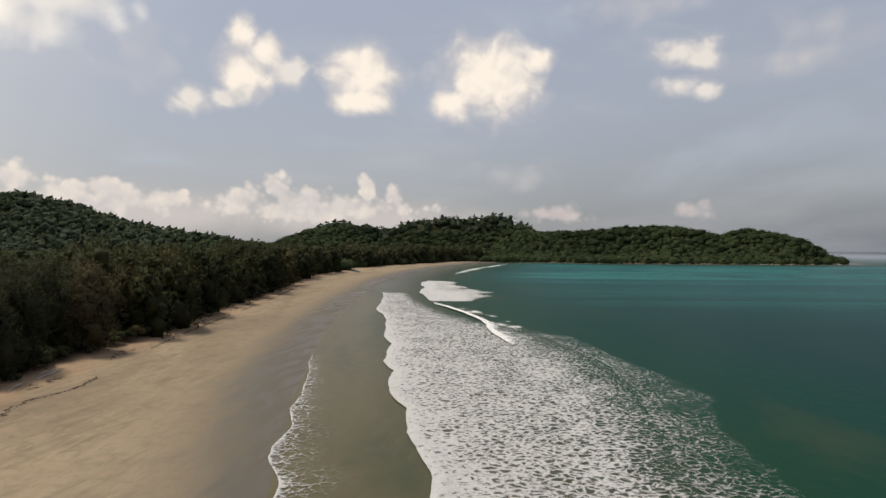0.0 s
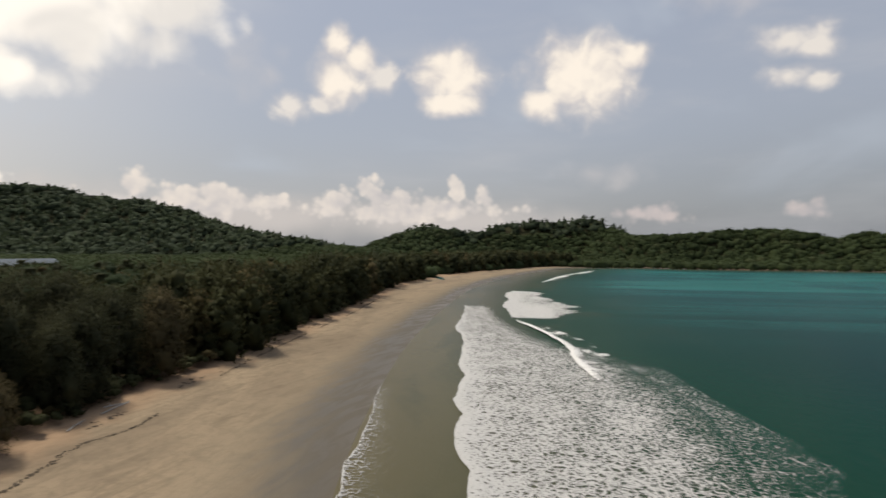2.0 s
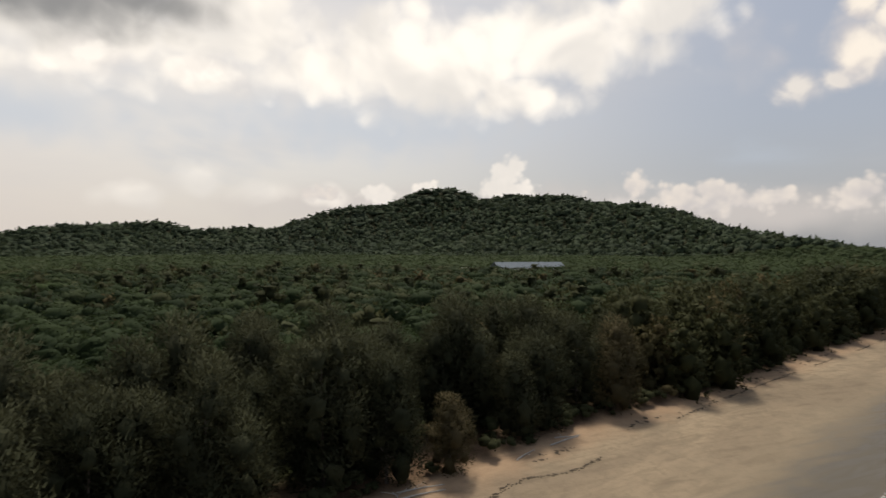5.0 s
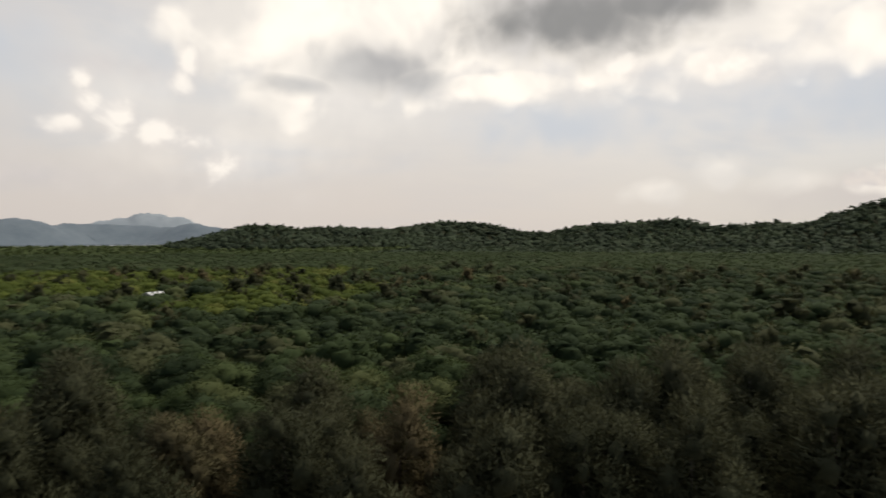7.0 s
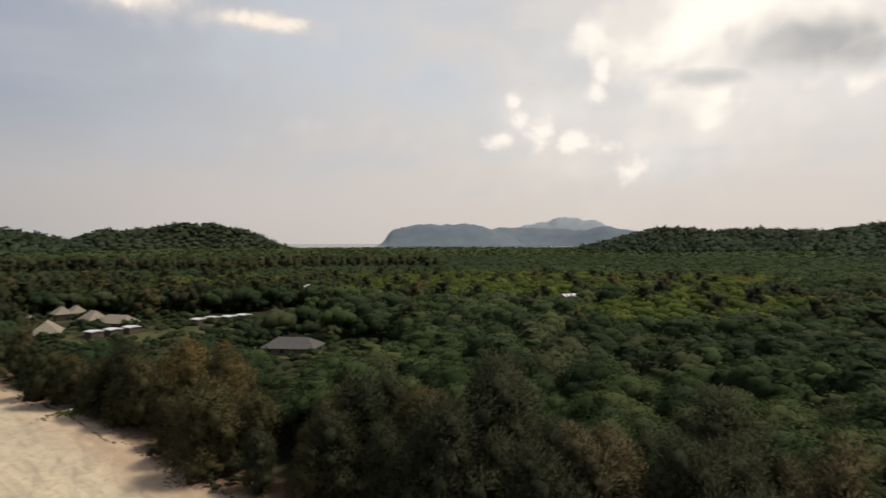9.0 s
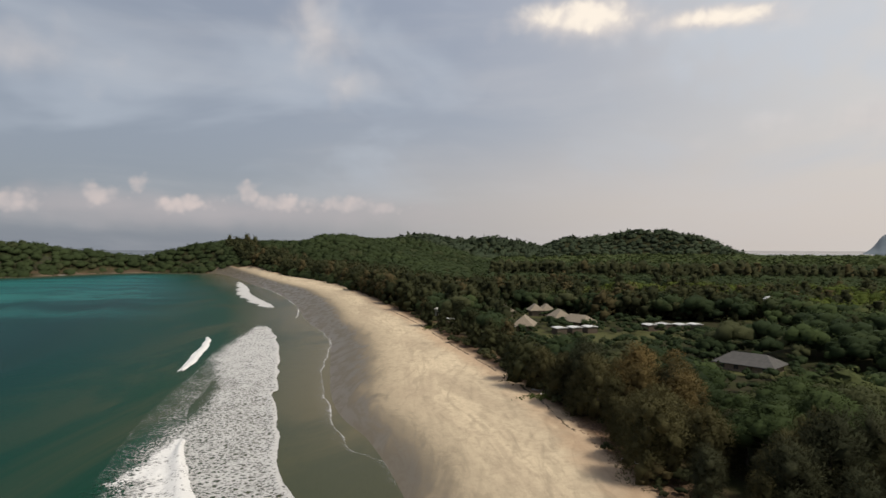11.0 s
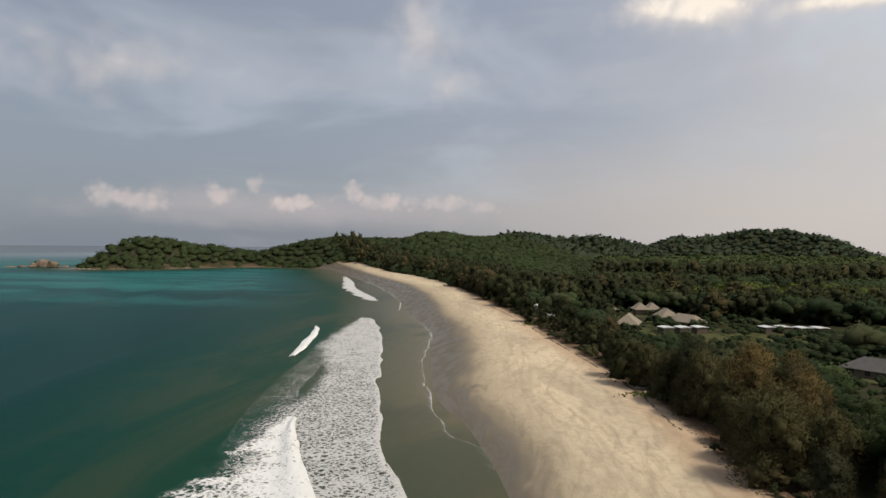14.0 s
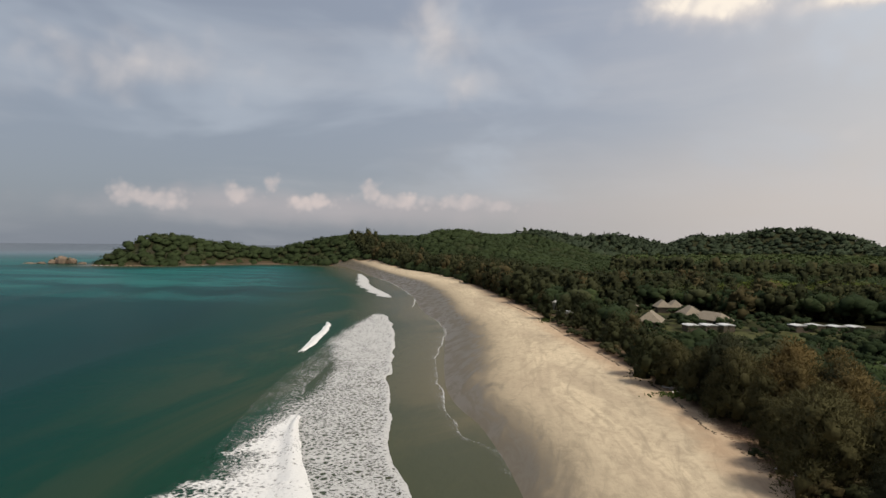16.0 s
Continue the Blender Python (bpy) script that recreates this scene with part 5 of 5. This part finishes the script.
def build_houses():
    thatch = "resort villa with a pale weathered pitched roof among trees"
    for at, size, high, rise, turn, hip in (((-62.5, -226), (6, 6.5), 3.0, 2.4, 12, 2.8), ((-67, -214), (6, 11), 2.5, 2.0, 34, 2.6), ((-57.5, -250), (4.6, 5), 3.4, 2.0, 5, 2.3), ((-63, -252), (4.6, 5), 3.2, 2.0, 8, 2.3),
                                            ((-43.5, -204), (6.5, 10), 2.8, 2.6, -18, 3.2), ((-42.3, -248), (7.5, 7), 3.2, 2.4, 10, 3.4)):
        house("villa", thatch, at, size, high, rise, turn, WALL_TAN, THATCH, hip, "villa", "pale-roofed villas", 1, 1.0)
    cabin = "small cabin with a white sheet roof beside a lawn"
    for x, y in ((-54, -192.5), (-59.8, -193.5), (-65.8, -195), (-36, -197.5), (-89.7, -198.6), (-95.6, -200), (-101.2, -198), (-107, -198.6)):
        house("cabin", cabin, (x, y), (4.0, 4.0), 2.3, 0.22, 15, TIMBER, TIN, 0.0, "cabin", "white-roofed cabins", 1, 0.25)
    house("long_house", "long house with a low grey sheet roof among trees", (-86.5, -127), (8.5, 13.5), 2.2, 2.0, 40, WALL_TAN, SLATE, 3.5, "house", "", 1, 0.9)
    house("tower_house", "narrow pale three-storey tower house above the thicket", (-156, -232), (2.5, 2.5), 8.8, 0.9, 20, WALL, TIN, 0.9, "tower", "", 3, 0.3)
    house("white_house", "small house with a bright white roof in the thicket", (-284, -122), (7, 8), 4.6, 1.2, 40, WALL, TIN, 0.0, "house", "", 1, 0.5)
    house("white_house", "small house with a bright white roof in the thicket", (-216, -125), (4.5, 6), 7.6, 0.8, 70, WALL, TIN, 0.0, "house", "", 2, 0.5)
    house("white_house", "small house with a bright white roof in the thicket", (-166, 21), (3.4, 4.6), 5.0, 0.7, 70, WALL, TIN, 0.0, "house", "", 1, 0.5)
    house("hut", "hut with a rusty brown roof in the thicket", (-178, 27), (4, 5), 4.4, 1.0, 10, TIMBER, plain("rusty_sheet_roof", (0.22, 0.11, 0.06), (0.36, 0.20, 0.11), 1.5, 0.7), 0.0, "hut", "", 1, 0.4)
    house("hut", "pale hut under trees at the back of the beach", (-16, -222), (3.0, 3.0), 2.3, 0.6, 30, WALL_TAN, TIN, 0.0, "hut", "", 1, 0.4)
    house("hut", "pale hut under trees behind the beach", (-15, -250), (4.5, 4.5), 3.2, 1.0, 30, WALL, TIN, 0.0, "hut", "", 1, 0.4)
    house("warehouse", "long low warehouse with a blue-grey sheet roof", (-333, 358), (24, 52), 7.6, 3.8, -27, WALL, BLUE, 0.0, "warehouse", "", 1, 0.8)
    house("shed", "low shed with a white sheet roof beside a warehouse", (-363, 324), (9, 15), 5.6, 1.0, -20, WALL, TIN, 0.0, "shed", "", 1, 0.4)
    # shrubs on the lawns, clear of the walls
    rng = np.random.RandomState(77)
    spots = np.array([(o.location.x, o.location.y) for o in bpy.data.objects if o.parent is None and o.name.split(".")[0] in ("villa", "cabin", "long_house", "hut")])
    x, y = scatter(rng, (-125, -265, -25, -150), 3.4, lambda x, y: in_clearing(x, y) & (lumpy(x, y, 11, 49) > -0.05))
    clear = np.min(np.hypot(x[:, None] - spots[:, 0], y[:, None] - spots[:, 1]), 1) > 4.6
    x, y = x[clear], y[clear]
    wood("lawn_shrubs", "low dark shrubs on the lawns between the villas", x, y, heights(x, y) - 0.2, [tree_kind("broad", 360 + k, 8.0, 1)[0] for k in range(4)], 0.34, LEAVES, 23, "shrubs", 1.2, (0.5, 1.5))


build_houses()


# ---- beach litter, rocks, distance ----
def along_beach(rows, gap, rng, spread):
    c = spline(rows)
    d = np.r_[0, np.cumsum(np.hypot(*np.diff(c, axis=0).T))]
    t = np.arange(0, d[-1], gap)
    x, y = np.interp(t, d, c[:, 0]), np.interp(t, d, c[:, 1])
    return x + rng.normal(0, spread, len(t)), y + rng.normal(0, spread, len(t))


def clods(name, label, x, y, size, mat, rng, category, flat=0.35, sink=0.0):
    parts = []
    z = heights(x, y)
    for k in range(len(x)):
        v, f = ball(rng, 3, 6, 0.35)
        s = size * rng.uniform(0.4, 1.4)
        a = rng.uniform(0, 6.28)
        v = v * (s * rng.uniform(1, 2.2), s, s * flat)
        v = np.stack([v[:, 0] * math.cos(a) - v[:, 1] * math.sin(a), v[:, 0] * math.sin(a) + v[:, 1] * math.cos(a), v[:, 2]], -1)
        parts.append((v + (x[k], y[k], z[k] + s * flat * 0.3 - sink), f))
    v, f = join(parts)
    return tagged(new(name, mesh_from(name, v, f, mat, False)), label, category, kind="stuff")


def log(name, label, a, b, r):
    """A bleached trunk lying on the sand from a to b, with a few broken stubs."""
    rng = np.random.RandomState(int(abs(a[0] * 13 + b[1] * 7)))
    ends = np.array([a, b, ((a[0] + b[0]) / 2, (a[1] + b[1]) / 2)], float)
    z = heights(ends[:, 0], ends[:, 1]) + r * 0.7
    p = np.array([(ends[0, 0], ends[0, 1], z[0]), (ends[2, 0], ends[2, 1], z[2] + 0.08), (ends[1, 0], ends[1, 1], z[1])])
    parts = [tube(p, [r, r * 0.85, r * 0.55], 7)]
    for t in (0.3, 0.62):
        q = p[0] + (p[2] - p[0]) * t
        d = rng.normal(0, 0.5, 2)
        parts.append(tube([q, q + (d[0], d[1], 0.25), q + (d[0] * 2, d[1] * 2, 0.4)], [r * 0.5, r * 0.35, r * 0.1], 5))
    v, f = join(parts)
    return tagged(new(name, mesh_from(name, v, f, WOOD_GREY, True)), label, "log", "driftwood")


def build_litter():
    rng = np.random.RandomState(77)
    wl = [(-40, 30), (-44.4, 58), (-46.5, 68), (-45.2, 75), (-46.5, 85), (-49, 100), (-51, 115), (-53.7, 151), (-56.5, 200), (-62, 260)]
    x, y = along_beach(wl, 0.28, rng, 0.16)
    keep = lumpy(x, y, 6, 51) > -0.25
    clods("seaweed_line", "broken dark line of dried seaweed on the sand", x[keep], y[keep], 0.16, WRACK, rng, "seaweed", 0.3)
    x, y = along_beach([(-50, 60), (-50, 75), (-51, 92), (-53, 115), (-56, 150), (-59, 190)], 0.5, rng, 0.5)
    keep = lumpy(x, y, 7, 53) > 0.1
    clods("seaweed_line", "scraps of dry leaves and bark near the trees", x[keep], y[keep], 0.22, WRACK, rng, "leaf litter", 0.25)
    ws = [(-33, -45), (-30.5, -62), (-29.3, -73), (-27.4, -85.5), (-26.4, -103), (-23.1, -121), (-20.4, -137), (-12.8, -177), (-4, -225), (8, -275)]
    x, y = along_beach(ws, 0.28, rng, 0.15)
    keep = lumpy(x, y, 6, 52) > -0.35
    clods("seaweed_line", "broken dark line of dried seaweed on the sand", x[keep], y[keep], 0.16, WRACK, rng, "seaweed", 0.3)
    x, y = along_beach([(-33, -50), (-31, -62), (-31, -75), (-29.5, -88)], 0.16, rng, 0.8)
    clods("leaf_litter", "reddish leaf litter and twigs at the foot of trees", x, y, 0.16, plain("dead_leaves", (0.10, 0.055, 0.03), (0.22, 0.13, 0.075), 6.0), rng, "leaf litter", 0.3)
    x, y = -31.5 + rng.normal(0, 2.2, 70), -109 + rng.normal(0, 2.0, 70)
    clods("rubble_pile", "pale broken debris heaped under trees on the sand", x, y, 0.30, WOOD_GREY, rng, "debris", 0.6)
    for x0, y0, n, sx, sy in ((-28.5, -103, 260, 2.4, 1.3), (-7.5, -214, 200, 1.2, 3.0)):
        x, y = x0 + rng.normal(0, sx, n), y0 + rng.normal(0, sy, n)
        z = heights(x, y)
        d = np.stack([rng.normal(0, 1, n), rng.normal(0, 1, n), rng.uniform(0.2, 1, n)], -1)
        v, f = blades(rng, np.stack([x, y, z + 0.05], -1), d / np.linalg.norm(d, axis=1, keepdims=True), 0.6, 0.22)
        tagged(new("beach_creeper", mesh_from("beach_creeper", v, f, CREEPER, False, {"tint": np.zeros(len(v))})), "low green creeper spreading on the sand", "creeper", kind="stuff")
    for a, b, r in (((-50, 53.5), (-49.2, 59.3), 0.10), ((-51.4, 54.5), (-50.3, 60), 0.09), ((-51.6, 54.2), (-50.2, 54.0), 0.08), ((-51, 71.6), (-52.3, 76), 0.09), ((-52.3, 79), (-52.8, 85.2), 0.10), ((-54, 81.7), (-52.6, 84.8), 0.09), ((-30, -106), (-26.5, -109), 0.14), ((-33.5, -62), (-31.2, -66), 0.12)):
        log("driftwood_log", "bleached driftwood log lying on the sand", a, b, r)


def boulder(rng, at, size):
    v, f = ball(rng, 6, 9, 0.22)
    v = v * size
    v = v + 0.12 * np.array(size) * np.stack([lumpy(v[:, 0] * 3 + k * 9, v[:, 1] * 3 + v[:, 2] * 2, 1.7, 60 + k) for k in range(3)], -1)
    return v + np.array(at), f


def build_rocks():
    rng = np.random.RandomState(91)
    for (x, y), (a, b, c) in zip([(556, -660), (548, -666), (566, -657), (577, -652), (588, -646), (537, -671)], [(9, 8, 8.5), (7, 6, 6.5), (6, 5, 4.0), (7, 4, 2.0), (9, 4, 1.4), (6, 4, 1.8)]):
        v, f = boulder(rng, (x, y, c * 0.15), (a, b, c))
        tagged(new("sea_rock", mesh_from("sea_rock", v, f, ROCK, False)), "rugged brown rock standing in the sea", "rock", "rocks off the headland")
    x, y = rng.uniform(545, 566, 26), rng.uniform(-668, -654, 26)
    kinds = [tree_kind("broad", 280 + k, 8.0, 0)[0] for k in range(3)]
    wood("rock_scrub", "sparse scrub on a sea rock", x[:9], y[:9], np.full(9, 5.0), kinds, 0.32, FAR_LEAVES, 33)
    for name, rows in (("north", [(506, 771), (480, 741), (407, 715), (345, 719), (277, 717), (209, 717), (166, 729), (130, 748)]), ("south", [(340, -745), (375, -715), (402, -673), (437, -638), (470, -631), (490, -630), (501, -655)])):
        x, y = along_beach(rows, 2.4, rng, 1.5)
        parts = [boulder(rng, (x[k], y[k], 0.2), rng.uniform(0.7, 1.7) * np.array([1.3, 1.0, 0.6])) for k in range(len(x))]
        v, f = join(parts)
        tagged(new("shore_rocks", mesh_from("shore_rocks", v, f, ROCK, False)), "brown rocks along the foot of a wooded headland", "rocks", kind="stuff")
        x, y = along_beach([(a - 1.5 * (name == "south"), b - 2.5 if name == "north" else b + 2.5) for a, b in rows[1:]], 6, rng, 1.0)
        keep = lumpy(x, y, 25, 71) > 0.15
        parts = [boulder(rng, (x[k], y[k], 0.05), (2.6, 0.9, 0.25)) for k in np.flatnonzero(keep)]
        v, f = join(parts)
        tagged(new("surf_foam", mesh_from("surf_foam", v, f, FOAM, True, {"thick": np.ones(len(v))})), "white wash along the rocks", "foam", kind="stuff")


def far_land(name, label, crest, depth, mat):
    """A hilly island far off: a ridge with sloping sides and a lumpy outline."""
    c = spline(crest)
    n = len(c)
    d = np.gradient(c[:, :2], axis=0)
    side = np.stack([-d[:, 1], d[:, 0]], -1) / np.linalg.norm(d, axis=1, keepdims=True)
    prof = [(-1, 0), (-0.75, 0.25), (-0.45, 0.62), (-0.2, 0.92), (0, 1), (0.2, 0.92), (0.45, 0.62), (0.75, 0.25), (1, 0)]
    v = []
    for u, h in prof:
        z = c[:, 2] * h * (1 + 0.05 * lumpy(c[:, 0] + u * 300, c[:, 1], 60, 81) + 0.05 * lumpy(c[:, 0], c[:, 1] + u * 200, 19, 82)) - 3
        v.append(np.column_stack([c[:, :2] + side * u * depth, z]))
    v = np.vstack(v)
    f = [(a * n + k, a * n + k + 1, (a + 1) * n + k + 1, (a + 1) * n + k) for a in range(len(prof) - 1) for k in range(n - 1)]
    return tagged(new(name, mesh_from(name, v, np.array(f), mat, True)), label, "island", kind="structure")


def build_distance():
    # distance haze is painted into both wood colours as pale blue-grey
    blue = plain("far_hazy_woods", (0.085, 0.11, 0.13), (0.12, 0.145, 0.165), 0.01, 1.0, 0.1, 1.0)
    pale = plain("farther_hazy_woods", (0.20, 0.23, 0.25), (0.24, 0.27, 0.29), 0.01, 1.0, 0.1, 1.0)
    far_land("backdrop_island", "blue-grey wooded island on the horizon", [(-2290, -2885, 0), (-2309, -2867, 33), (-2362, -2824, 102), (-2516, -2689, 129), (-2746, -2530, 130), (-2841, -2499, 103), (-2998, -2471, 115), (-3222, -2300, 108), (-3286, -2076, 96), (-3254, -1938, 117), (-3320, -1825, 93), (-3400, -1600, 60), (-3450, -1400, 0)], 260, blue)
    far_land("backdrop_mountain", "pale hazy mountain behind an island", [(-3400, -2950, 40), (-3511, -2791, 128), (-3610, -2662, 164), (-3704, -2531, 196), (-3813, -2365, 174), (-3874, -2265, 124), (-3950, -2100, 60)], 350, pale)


build_litter()
build_rocks()
build_distance()
